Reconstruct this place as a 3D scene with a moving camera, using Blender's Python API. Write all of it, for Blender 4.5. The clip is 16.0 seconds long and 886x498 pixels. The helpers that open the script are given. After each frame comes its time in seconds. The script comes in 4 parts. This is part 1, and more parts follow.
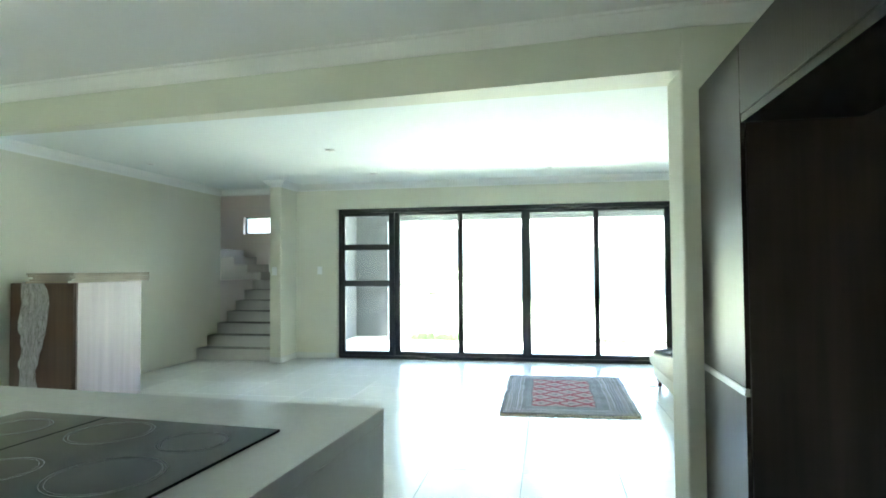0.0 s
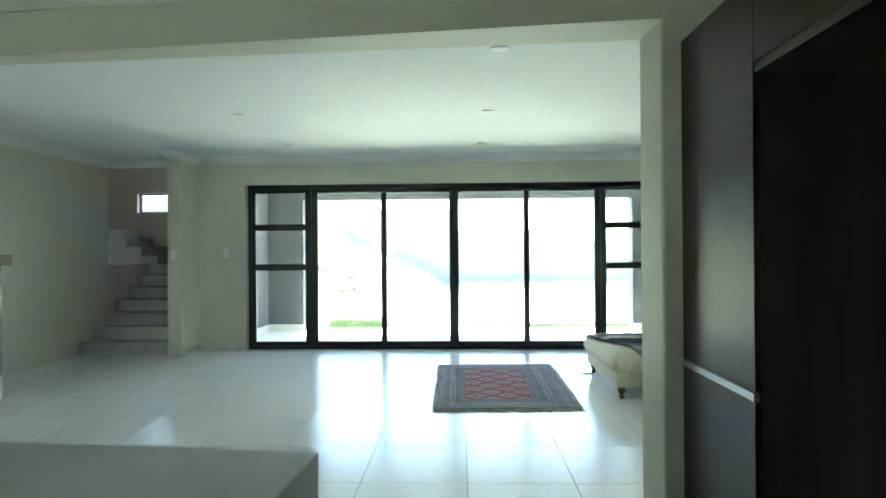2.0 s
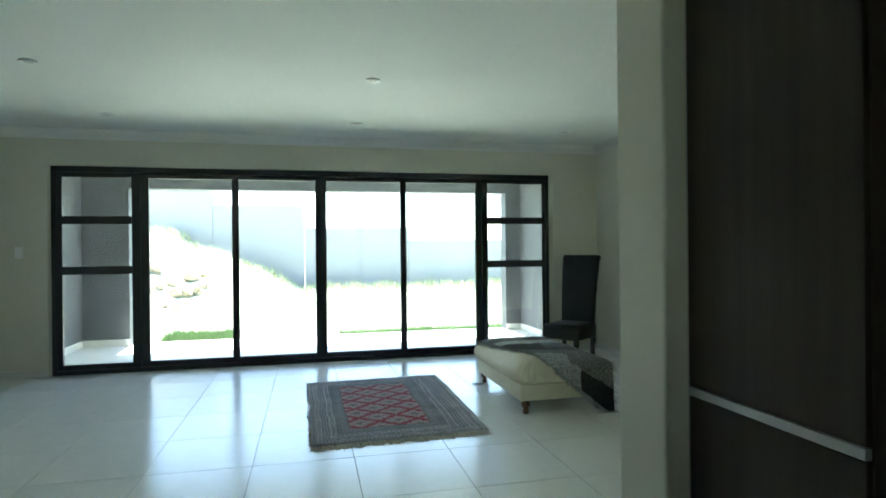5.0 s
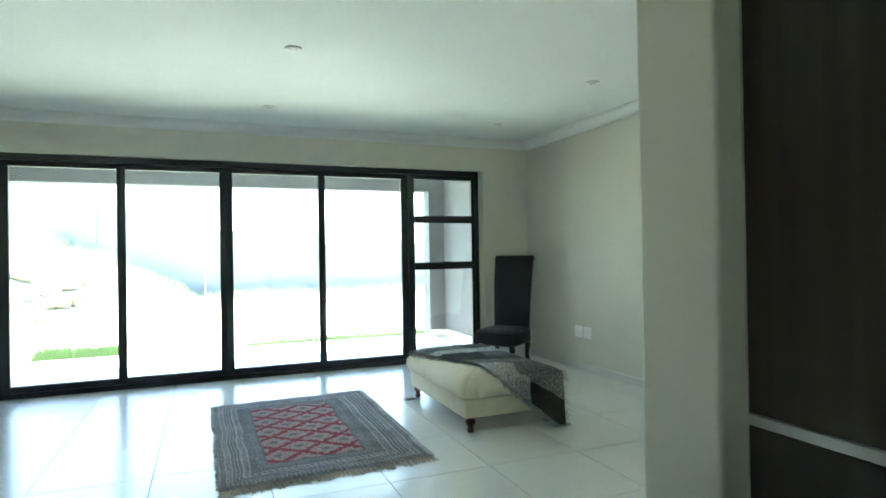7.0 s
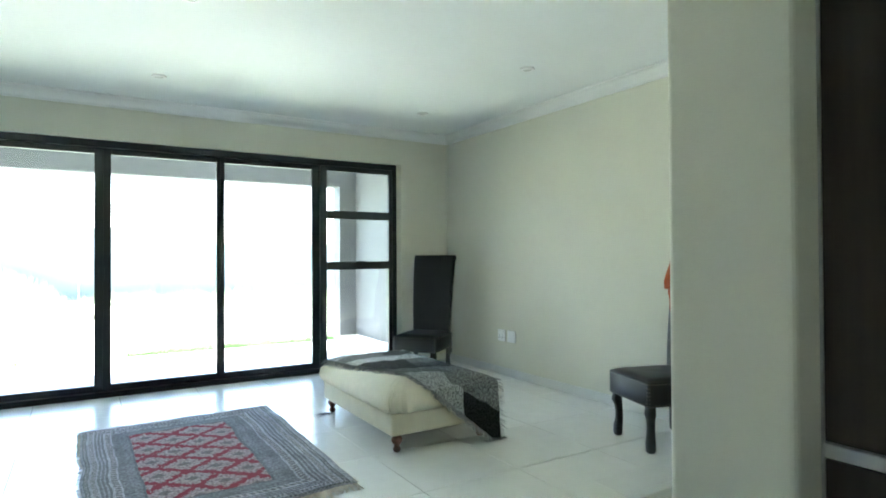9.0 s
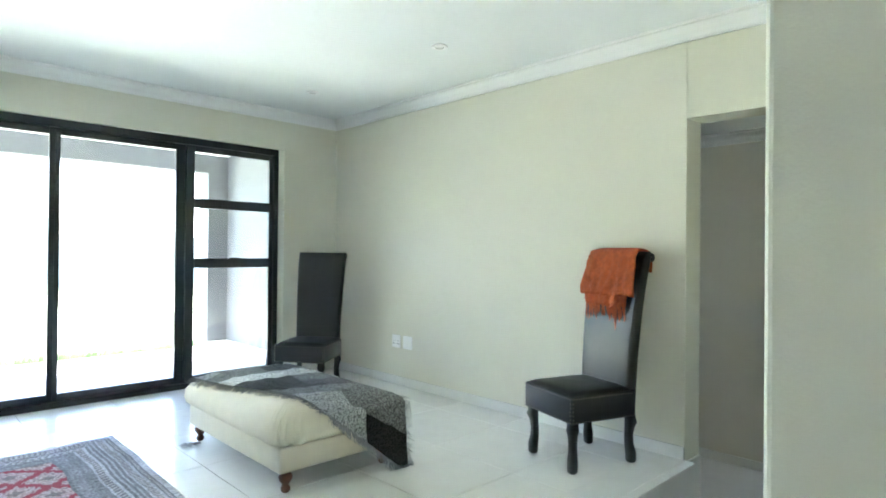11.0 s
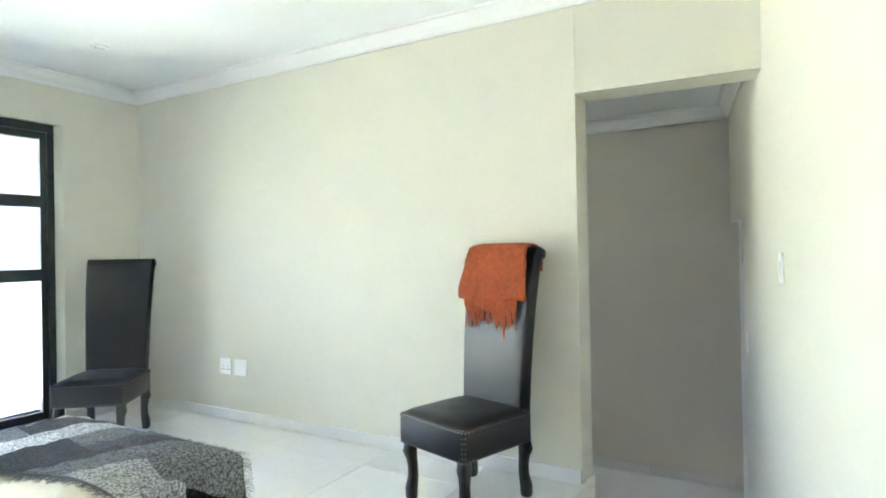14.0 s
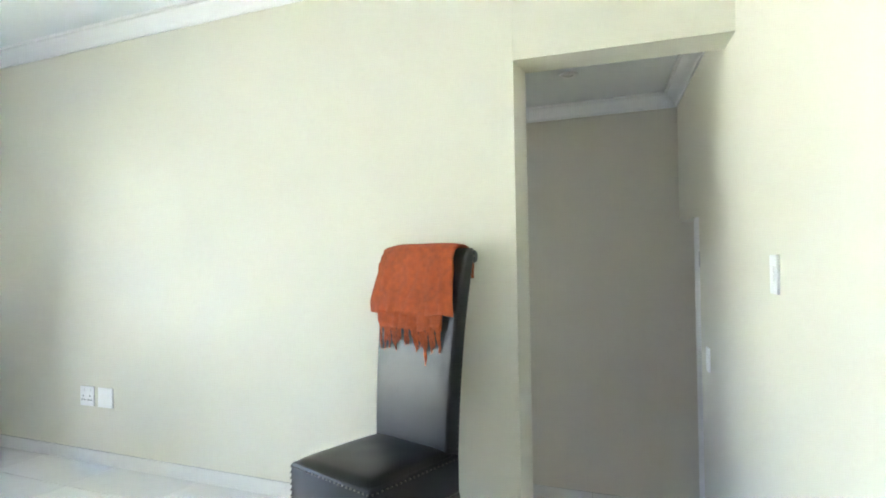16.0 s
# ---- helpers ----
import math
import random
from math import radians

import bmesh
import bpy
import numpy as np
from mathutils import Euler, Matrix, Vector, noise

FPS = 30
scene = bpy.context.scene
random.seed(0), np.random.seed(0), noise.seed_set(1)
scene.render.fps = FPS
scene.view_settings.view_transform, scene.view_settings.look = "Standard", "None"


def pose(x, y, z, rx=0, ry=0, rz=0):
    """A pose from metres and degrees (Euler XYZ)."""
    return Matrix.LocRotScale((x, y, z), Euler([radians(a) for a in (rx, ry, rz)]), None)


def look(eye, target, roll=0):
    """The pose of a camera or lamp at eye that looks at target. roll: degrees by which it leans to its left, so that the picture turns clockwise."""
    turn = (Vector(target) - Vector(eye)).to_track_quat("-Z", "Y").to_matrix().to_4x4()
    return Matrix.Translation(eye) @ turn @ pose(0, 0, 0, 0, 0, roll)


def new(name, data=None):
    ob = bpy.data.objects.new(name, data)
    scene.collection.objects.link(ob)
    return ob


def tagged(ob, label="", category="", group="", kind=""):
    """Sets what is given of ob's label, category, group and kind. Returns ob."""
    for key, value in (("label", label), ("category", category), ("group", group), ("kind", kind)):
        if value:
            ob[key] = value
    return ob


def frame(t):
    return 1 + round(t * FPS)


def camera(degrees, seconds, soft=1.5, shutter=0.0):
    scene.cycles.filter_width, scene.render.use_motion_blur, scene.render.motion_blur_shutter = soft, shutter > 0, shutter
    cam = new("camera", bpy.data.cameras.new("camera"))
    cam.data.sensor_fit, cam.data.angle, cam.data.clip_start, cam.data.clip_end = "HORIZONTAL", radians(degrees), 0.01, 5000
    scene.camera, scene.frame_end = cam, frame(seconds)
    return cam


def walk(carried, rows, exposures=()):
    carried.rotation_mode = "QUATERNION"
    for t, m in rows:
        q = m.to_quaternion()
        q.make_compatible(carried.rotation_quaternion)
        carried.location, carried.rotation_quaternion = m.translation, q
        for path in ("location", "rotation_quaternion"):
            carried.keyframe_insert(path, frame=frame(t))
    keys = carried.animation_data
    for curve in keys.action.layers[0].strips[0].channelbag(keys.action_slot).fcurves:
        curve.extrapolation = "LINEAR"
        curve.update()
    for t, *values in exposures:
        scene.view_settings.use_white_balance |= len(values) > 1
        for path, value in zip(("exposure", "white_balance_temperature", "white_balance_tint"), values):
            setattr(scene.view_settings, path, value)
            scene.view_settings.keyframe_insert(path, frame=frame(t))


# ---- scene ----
cam = camera(74.6, 16.0, soft=1.8)
EXPOSURES = [(0, 4.97, 6280, 4), (1.5, 4.37, 6280, 3), (3.5, 3.37, 6230, 2), (4.2, 3.22, 6230, 2), (6.5, 3.82, 6230, 3), (9, 4.34, 6180, 9), (11.5, 5.06, 6190, 17), (13, 5.31, 6290, 20), (16, 5.43, 6340, 23)]
PATH = [
    (0, (0.07, 1.785, 1.301), (-0.283, 3.752, 1.365), -0.4),
    (0.5, (0.015, 1.892, 1.3), (-0.271, 3.871, 1.365), -0.5),
    (1, (-0.04, 2.027, 1.3), (-0.262, 4.014, 1.359), -0.4),
    (1.5, (-0.095, 2.166, 1.303), (-0.242, 4.161, 1.332), -0.4),
    (2, (-0.122, 2.301, 1.293), (-0.186, 4.3, 1.297), -0.4),
    (2.5, (-0.177, 2.467, 1.291), (-0.154, 4.467, 1.297), -0.4),
    (3, (-0.237, 2.624, 1.293), (-0.115, 4.62, 1.296), -0.5),
    (3.5, (-0.271, 2.744, 1.279), (-0.043, 4.731, 1.28), -0.7),
    (4, (-0.309, 2.893, 1.274), (0.002, 4.868, 1.275), -0.7),
    (4.2, (-0.325, 2.948, 1.275), (0.015, 4.919, 1.276), -0.7),
    (6.5, (-0.378, 3.604, 1.239), (0.289, 5.49, 1.246), -0.6),
    (7, (-0.393, 3.753, 1.226), (0.356, 5.607, 1.239), -0.9),
    (7.5, (-0.398, 3.869, 1.217), (0.427, 5.69, 1.228), -0.9),
    (8, (-0.413, 3.989, 1.207), (0.487, 5.775, 1.225), -0.8),
    (8.5, (-0.433, 4.121, 1.195), (0.544, 5.866, 1.218), -0.9),
    (9, (-0.35, 4.233, 1.175), (0.699, 5.936, 1.199), -0.3),
    (11.5, (-0.186, 4.872, 1.195), (1.288, 6.223, 1.208), 0.5),
    (12, (-0.138, 4.971, 1.186), (1.412, 6.235, 1.202), 0.4),
    (12.5, (-0.045, 5.08, 1.172), (1.563, 6.268, 1.19), 0.1),
    (13, (0.026, 5.175, 1.177), (1.69, 6.285, 1.201), -0.5),
    (13.5, (0.132, 5.244, 1.177), (1.834, 6.294, 1.194), -1.0),
    (14, (0.253, 5.346, 1.193), (1.992, 6.333, 1.204), -1.0),
    (14.5, (0.384, 5.432, 1.188), (2.152, 6.367, 1.203), -1.0),
    (15, (0.527, 5.477, 1.176), (2.321, 6.362, 1.195), -1.0),
    (15.5, (0.685, 5.513, 1.192), (2.503, 6.346, 1.213), -1.0),
    (16, (0.825, 5.546, 1.187), (2.665, 6.329, 1.206), -1.0),
]
walk(cam, [(t, look(eye, target, roll)) for t, eye, target, roll in PATH], EXPOSURES)

# ---- daylight ----
world = bpy.data.worlds.new("daylight")
scene.world = world
world.use_nodes = True
wn = world.node_tree.nodes
sky = wn.new("ShaderNodeTexSky")
sky.sky_type = "NISHITA"
sky.sun_disc = False
sky.sun_elevation = radians(66)
sky.sun_rotation = radians(-3)
wn["Background"].inputs["Strength"].default_value = 0.12
world.node_tree.links.new(sky.outputs[0], wn["Background"].inputs["Color"])
sun = new("sun", bpy.data.lights.new("sun", "SUN"))
sun.data.energy = 5.0
sun.data.angle = radians(0.5)
sun.data.color = (1.0, 0.95, 0.88)
az, el = radians(-3), radians(66)
sun.matrix_world = look((0, 0, 20), Vector((0, 0, 20)) - Vector((math.sin(az) * math.cos(el), math.cos(az) * math.cos(el), math.sin(el))))


# ---- materials ----
def material(name, rgb, rough=0.5, metal=0.0, vary=0.08, scale=6.0, bump=0.0, bump_scale=60.0, stretch=(1, 1, 1), spec=0.5, island=0.0, coat=0.0):
    """Painted or solid surface with two scales of mottling and a fine bump."""
    m = bpy.data.materials.new(name)
    m.use_nodes = True
    n, l = m.node_tree.nodes, m.node_tree.links
    b = n["Principled BSDF"]
    b.inputs["Roughness"].default_value = rough
    b.inputs["Metallic"].default_value = metal
    b.inputs["Specular IOR Level"].default_value = spec
    b.inputs["Coat Weight"].default_value = coat
    co = n.new("ShaderNodeTexCoord")
    mp = n.new("ShaderNodeMapping")
    mp.inputs["Scale"].default_value = stretch
    l.new(co.outputs["Object"], mp.inputs["Vector"])
    big, small = n.new("ShaderNodeTexNoise"), n.new("ShaderNodeTexNoise")
    big.inputs["Scale"].default_value, small.inputs["Scale"].default_value = scale * 0.15, scale
    big.inputs["Detail"].default_value, small.inputs["Detail"].default_value = 3, 6
    l.new(mp.outputs[0], big.inputs["Vector"])
    l.new(mp.outputs[0], small.inputs["Vector"])
    mix = n.new("ShaderNodeMath")
    mix.operation = "ADD"
    l.new(big.outputs["Fac"], mix.inputs[0])
    l.new(small.outputs["Fac"], mix.inputs[1])
    ramp = n.new("ShaderNodeMapRange")
    ramp.inputs["From Min"].default_value, ramp.inputs["From Max"].default_value = 0.6, 1.4
    ramp.inputs["To Min"].default_value, ramp.inputs["To Max"].default_value = 1 - vary, 1 + vary
    l.new(mix.outputs[0], ramp.inputs["Value"])
    last = ramp.outputs[0]
    if island:
        info, rr, mul = n.new("ShaderNodeObjectInfo"), n.new("ShaderNodeMapRange"), n.new("ShaderNodeMath")
        rr.inputs["To Min"].default_value, rr.inputs["To Max"].default_value = 1 - island, 1 + island
        l.new(info.outputs["Random"], rr.inputs["Value"])
        mul.operation = "MULTIPLY"
        l.new(last, mul.inputs[0])
        l.new(rr.outputs[0], mul.inputs[1])
        last = mul.outputs[0]
    col = n.new("ShaderNodeVectorMath")
    col.operation = "SCALE"
    col.inputs[0].default_value = rgb
    l.new(last, col.inputs["Scale"])
    l.new(col.outputs[0], b.inputs["Base Color"])
    rg = n.new("ShaderNodeMapRange")
    rg.inputs["To Min"].default_value, rg.inputs["To Max"].default_value = max(0.02, rough * 0.85), min(1, rough * 1.15)
    l.new(small.outputs["Fac"], rg.inputs["Value"])
    l.new(rg.outputs[0], b.inputs["Roughness"])
    if bump:
        bn, bp = n.new("ShaderNodeTexNoise"), n.new("ShaderNodeBump")
        bn.inputs["Scale"].default_value, bn.inputs["Detail"].default_value = bump_scale, 4
        l.new(mp.outputs[0], bn.inputs["Vector"])
        bp.inputs["Strength"].default_value, bp.inputs["Distance"].default_value = bump, 0.01
        l.new(bn.outputs["Fac"], bp.inputs["Height"])
        l.new(bp.outputs[0], b.inputs["Normal"])
    return m


WALL = material("wall_paint", (0.70, 0.68, 0.57), 0.55, vary=0.03, scale=3, bump=0.08, bump_scale=180)
STAIRWALL = material("stairwell_paint", (0.74, 0.675, 0.64), 0.6, vary=0.03, scale=3, bump=0.08, bump_scale=180)
PASSWALL = material("passage_paint", (0.70, 0.66, 0.575), 0.6, vary=0.03, scale=3, bump=0.08, bump_scale=180)
CEIL = material("ceiling_paint", (0.83, 0.86, 0.85), 0.7, vary=0.02, scale=2, bump=0.05, bump_scale=150)
# Kitchen's warm light is tinted into this copy of the white ceiling paint.
WARMLITCEIL = material("kitchen_ceiling_warm_light", (0.87, 0.825, 0.79), 0.7, vary=0.02, scale=2, bump=0.05, bump_scale=150)
CORNICE = material("cornice_plaster", (0.82, 0.82, 0.80), 0.55, vary=0.02)
TILE = material("porcelain_tile", (0.80, 0.795, 0.765), 0.21, vary=0.035, scale=9, island=0.02, bump=0.015, bump_scale=14)
GROUT = material("grout", (0.20, 0.195, 0.185), 0.85, vary=0.1, scale=30)
SKIRT = material("skirting_tile", (0.76, 0.755, 0.72), 0.2, vary=0.03, scale=9, island=0.02)
FRAME = material("charcoal_aluminium", (0.018, 0.021, 0.026), 0.38, vary=0.08, scale=20, spec=0.5)
CABINET = material("dark_wood_laminate", (0.038, 0.028, 0.022), 0.46, vary=0.45, scale=26, bump=0.06, bump_scale=120, stretch=(1, 1, 0.05), spec=0.36)
CABPANEL = material("grey_wood_laminate", (0.042, 0.033, 0.026), 0.34, vary=0.38, scale=26, bump=0.06, bump_scale=120, stretch=(1, 1, 0.05), spec=0.25)
NICHE = material("niche_laminate", (0.055, 0.042, 0.036), 0.42, vary=0.4, scale=26, bump=0.05, bump_scale=120, stretch=(1, 1, 0.05))
ALU = material("brushed_aluminium", (0.55, 0.55, 0.54), 0.32, metal=0.9, vary=0.05, scale=40)
STONE = material("white_engineered_stone", (0.66, 0.66, 0.65), 0.22, vary=0.03, scale=60)
HOBGLASS = material("black_ceramic_glass", (0.010, 0.013, 0.013), 0.10, vary=0.05, spec=0.22)
HOBMARK = material("hob_marking", (0.42, 0.43, 0.43), 0.4)
LEATHER = material("black_leather", (0.012, 0.0115, 0.0115), 0.37, vary=0.2, scale=9, bump=0.02, bump_scale=200, spec=0.42)
CHAIRLEG = material("ebonised_wood", (0.016, 0.015, 0.014), 0.4, vary=0.3, scale=30, stretch=(1, 1, 0.15))
STUD = material("antique_nickel_stud", (0.16, 0.145, 0.12), 0.35, metal=1.0)
LINEN = material("cream_linen", (0.76, 0.70, 0.555), 0.85, vary=0.08, scale=10, bump=0.25, bump_scale=420)
MAHOGANY = material("red_brown_turned_wood", (0.15, 0.06, 0.033), 0.4, vary=0.3, scale=30)
SCARF = material("rust_orange_wool", (0.37, 0.072, 0.017), 0.95, vary=0.36, scale=40, bump=0.7, bump_scale=220)
FRINGE = material("natural_wool_fringe", (0.66, 0.61, 0.53), 0.95, vary=0.2, scale=40)
WOOLGREY = material("charcoal_wool_fringe", (0.27, 0.27, 0.272), 0.95, vary=0.3, scale=60)
PLASTIC = material("white_plastic", (0.87, 0.87, 0.86), 0.3, vary=0.01)
DARKHOLE = material("socket_slot", (0.05, 0.05, 0.05), 0.6)
LAMPLENS = material("lamp_lens", (0.9, 0.9, 0.88), 0.25)
CUPBOARD = material("walnut_veneer", (0.085, 0.048, 0.032), 0.4, vary=0.35, scale=24, stretch=(1, 1, 0.05))
PALEBOARD = material("pale_board", (0.40, 0.315, 0.31), 0.33, vary=0.16, scale=18, stretch=(1, 1, 0.04))
PLYBOARD = material("stacked_plank", (0.34, 0.28, 0.21), 0.55, vary=0.25, scale=20, stretch=(0.2, 0.2, 1), island=0.15)
PATIOWALL = material("patio_grey_paint", (0.088, 0.096, 0.106), 0.65, vary=0.04, scale=4, bump=0.1, bump_scale=160)
PATIOFLOOR = material("patio_tile", (0.66, 0.66, 0.64), 0.4, vary=0.06, scale=8)
YARDWALL = material("boundary_wall_paint", (0.34, 0.35, 0.365), 0.8, vary=0.08, scale=3, bump=0.2, bump_scale=40)
SOIL = material("patchy_lawn", (0.315, 0.36, 0.265), 0.95, vary=0.35, scale=8, bump=0.6, bump_scale=14)
GRASS = material("grass_blade", (0.15, 0.25, 0.10), 0.7, vary=0.35, scale=9)
DRYGRASS = material("dry_grass_blade", (0.42, 0.44, 0.28), 0.8, vary=0.3, scale=9)
ROCK = material("sandstone_rock", (0.40, 0.34, 0.27), 0.9, vary=0.3, scale=7, bump=0.7, bump_scale=12, island=0.15)
STAIRTILE = material("stair_tile", (0.60, 0.575, 0.54), 0.25, vary=0.04, scale=8, island=0.02)


def glass_material(name, tint, gloss):
    m = bpy.data.materials.new(name)
    m.use_nodes = True
    n, l = m.node_tree.nodes, m.node_tree.links
    n.remove(n["Principled BSDF"])
    t, g, mx, fr = n.new("ShaderNodeBsdfTransparent"), n.new("ShaderNodeBsdfGlossy"), n.new("ShaderNodeMixShader"), n.new("ShaderNodeFresnel")
    t.inputs["Color"].default_value = (*tint, 1)
    g.inputs["Roughness"].default_value = gloss
    fr.inputs["IOR"].default_value = 1.45
    l.new(fr.outputs[0], mx.inputs[0])
    l.new(t.outputs[0], mx.inputs[1])
    l.new(g.outputs[0], mx.inputs[2])
    l.new(mx.outputs[0], n["Material Output"].inputs["Surface"])
    return m


GLASS = glass_material("window_glass", (0.95, 0.97, 0.96), 0.01)


def film_material():
    m = bpy.data.materials.new("clear_plastic_film")
    m.use_nodes = True
    n, l = m.node_tree.nodes, m.node_tree.links
    b = n["Principled BSDF"]
    b.inputs["Base Color"].default_value = (0.72, 0.70, 0.69, 1)
    b.inputs["Roughness"].default_value = 0.22
    nz = n.new("ShaderNodeTexNoise")
    nz.inputs["Scale"].default_value, nz.inputs["Detail"].default_value = 16, 5
    mr = n.new("ShaderNodeMapRange")
    mr.inputs["To Min"].default_value, mr.inputs["To Max"].default_value = 0.0, 0.95
    l.new(nz.outputs["Fac"], mr.inputs["Value"])
    l.new(mr.outputs[0], b.inputs["Alpha"])
    return m


FILM = film_material()


def math_node(n, l, op, a, b=None, c=None):
    k = n.new("ShaderNodeMath")
    k.operation = op
    for i, v in enumerate((a, b, c)):
        if v is None:
            continue
        if isinstance(v, (int, float)):
            k.inputs[i].default_value = v
        else:
            l.new(v, k.inputs[i])
    return k.outputs[0]


def mix_colour(n, l, fac, a, b):
    k = n.new("ShaderNodeMix")
    k.data_type = "RGBA"
    for i, v in ((0, fac), (6, a), (7, b)):
        if isinstance(v, tuple):
            k.inputs[i].default_value = (*v, 1)
        elif isinstance(v, (int, float)):
            k.inputs[i].default_value = v
        else:
            l.new(v, k.inputs[i])
    return k.outputs[2]


def rug_material():
    """Hand-knotted rug: lattice field in madder red, slate borders with fine guard stripes; UV runs 0..1 over the rug."""
    m = bpy.data.materials.new("bokhara_wool")
    m.use_nodes = True
    n, l = m.node_tree.nodes, m.node_tree.links
    b = n["Principled BSDF"]
    b.inputs["Roughness"].default_value = 0.95
    b.inputs["Specular IOR Level"].default_value = 0.15
    uv = n.new("ShaderNodeTexCoord")
    wob, wv = n.new("ShaderNodeTexNoise"), n.new("ShaderNodeVectorMath")
    wob.inputs["Scale"].default_value, wob.inputs["Detail"].default_value = 26, 2
    l.new(uv.outputs["UV"], wob.inputs["Vector"])
    wv.operation = "MULTIPLY_ADD"
    wv.inputs[1].default_value = (0.010, 0.006, 0)
    l.new(wob.outputs["Color"], wv.inputs[0])
    l.new(uv.outputs["UV"], wv.inputs[2])
    sp = n.new("ShaderNodeSeparateXYZ")
    l.new(wv.outputs[0], sp.inputs[0])
    u, v = sp.outputs[0], sp.outputs[1]
    M = lambda op, a, b_=None, c=None: math_node(n, l, op, a, b_, c)
    fu, fv = M("DIVIDE", M("SUBTRACT", u, 0.22), 0.49), M("DIVIDE", M("SUBTRACT", v, 0.16), 0.70)
    inside = M("MULTIPLY", M("LESS_THAN", M("ABSOLUTE", M("SUBTRACT", fu, 0.5)), 0.5), M("LESS_THAN", M("ABSOLUTE", M("SUBTRACT", fv, 0.5)), 0.5))
    a, c = M("MULTIPLY", fu, 2.0), M("MULTIPLY", fv, 5.0)
    p = M("ABSOLUTE", M("SUBTRACT", M("FRACT", M("ADD", M("ADD", a, c), 10.25)), 0.5))
    q = M("ABSOLUTE", M("SUBTRACT", M("FRACT", M("ADD", M("SUBTRACT", a, c), 10.25)), 0.5))
    near = M("MINIMUM", p, q)
    grain = n.new("ShaderNodeTexNoise")
    grain.inputs["Scale"].default_value, grain.inputs["Detail"].default_value = 50, 3
    l.new(uv.outputs["UV"], grain.inputs["Vector"])
    line = M("LESS_THAN", M("ADD", near, M("MULTIPLY", M("SUBTRACT", grain.outputs["Fac"], 0.5), 0.46)), 0.105)
    core = M("GREATER_THAN", M("ADD", near, M("MULTIPLY", grain.outputs["Fac"], 0.12)), 0.43)
    knots = n.new("ShaderNodeTexNoise")
    knots.inputs["Scale"].default_value, knots.inputs["Detail"].default_value = 85, 3
    l.new(uv.outputs["UV"], knots.inputs["Vector"])
    kn = n.new("ShaderNodeMapRange")
    kn.inputs["From Min"].default_value, kn.inputs["From Max"].default_value = 0.28, 0.72
    l.new(knots.outputs["Fac"], kn.inputs["Value"])
    field = mix_colour(n, l, kn.outputs[0], (0.16, 0.095, 0.10), (0.52, 0.415, 0.41))
    field = mix_colour(n, l, M("MULTIPLY", core, 0.7), field, (0.11, 0.09, 0.095))
    field = mix_colour(n, l, line, field, (0.25, 0.042, 0.06))
    su = M("MINIMUM", M("DIVIDE", u, 0.22), M("DIVIDE", M("SUBTRACT", 1.0, u), 0.29))
    sv = M("MINIMUM", M("DIVIDE", v, 0.16), M("DIVIDE", M("SUBTRACT", 1.0, v), 0.14))
    s = M("MINIMUM", su, sv)
    side = M("LESS_THAN", su, sv)
    along = M("ADD", M("MULTIPLY", side, M("MULTIPLY", v, 1.82)), M("MULTIPLY", M("SUBTRACT", 1.0, side), M("MULTIPLY", u, 1.2)))
    # guard stripes, dotted bands and a plain inner border
    ramp = n.new("ShaderNodeValToRGB")
    ramp.color_ramp.interpolation = "CONSTANT"
    for k, (at, tone) in enumerate(((0.0, 0.30), (0.07, 0.07), (0.15, 0.26), (0.19, 0.08), (0.27, 0.30), (0.30, 0.09), (0.34, 0.24), (0.37, 0.085), (0.41, 0.24), (0.44, 0.08), (0.48, 0.32), (0.52, 0.075), (0.62, 0.28), (0.65, 0.10), (0.80, 0.13), (0.95, 0.07))):
        e = ramp.color_ramp.elements[0] if k == 0 else ramp.color_ramp.elements.new(at)
        tone = 0.085 + tone * 0.85
        e.color = (tone, tone * 0.985, tone * 1.08, 1)
    ramp.color_ramp.elements.remove(ramp.color_ramp.elements[-1])
    l.new(s, ramp.inputs[0])
    tick = M("LESS_THAN", M("FRACT", M("MULTIPLY", along, 42.0)), 0.5)
    tick_b = M("LESS_THAN", M("FRACT", M("ADD", M("MULTIPLY", along, 30.0), M("MULTIPLY", s, 4.0))), 0.45)
    in_a = M("MULTIPLY", M("GREATER_THAN", s, 0.19), M("LESS_THAN", s, 0.27))
    in_b = M("MULTIPLY", M("GREATER_THAN", s, 0.52), M("LESS_THAN", s, 0.62))
    in_c = M("MULTIPLY", M("GREATER_THAN", s, 0.09), M("LESS_THAN", s, 0.13))
    mark = M("MAXIMUM", M("MULTIPLY", M("MAXIMUM", in_a, in_c), tick), M("MULTIPLY", in_b, tick_b))
    worn = n.new("ShaderNodeTexNoise")
    worn.inputs["Scale"].default_value, worn.inputs["Detail"].default_value = 9, 4
    l.new(uv.outputs["UV"], worn.inputs["Vector"])
    border = mix_colour(n, l, M("MULTIPLY", mark, 0.75), ramp.outputs[0], (0.38, 0.36, 0.36))
    knot_mix = n.new("ShaderNodeVectorMath")
    knot_mix.operation = "SCALE"
    l.new(border, knot_mix.inputs[0])
    l.new(M("MULTIPLY", M("ADD", M("MULTIPLY", kn.outputs[0], 0.95), 0.6), M("ADD", worn.outputs["Fac"], 0.5)), knot_mix.inputs["Scale"])
    border = knot_mix.outputs[0]
    l.new(mix_colour(n, l, inside, border, field), b.inputs["Base Color"])
    bp = n.new("ShaderNodeBump")
    bp.inputs["Strength"].default_value, bp.inputs["Distance"].default_value = 0.5, 0.006
    l.new(knots.outputs["Fac"], bp.inputs["Height"])
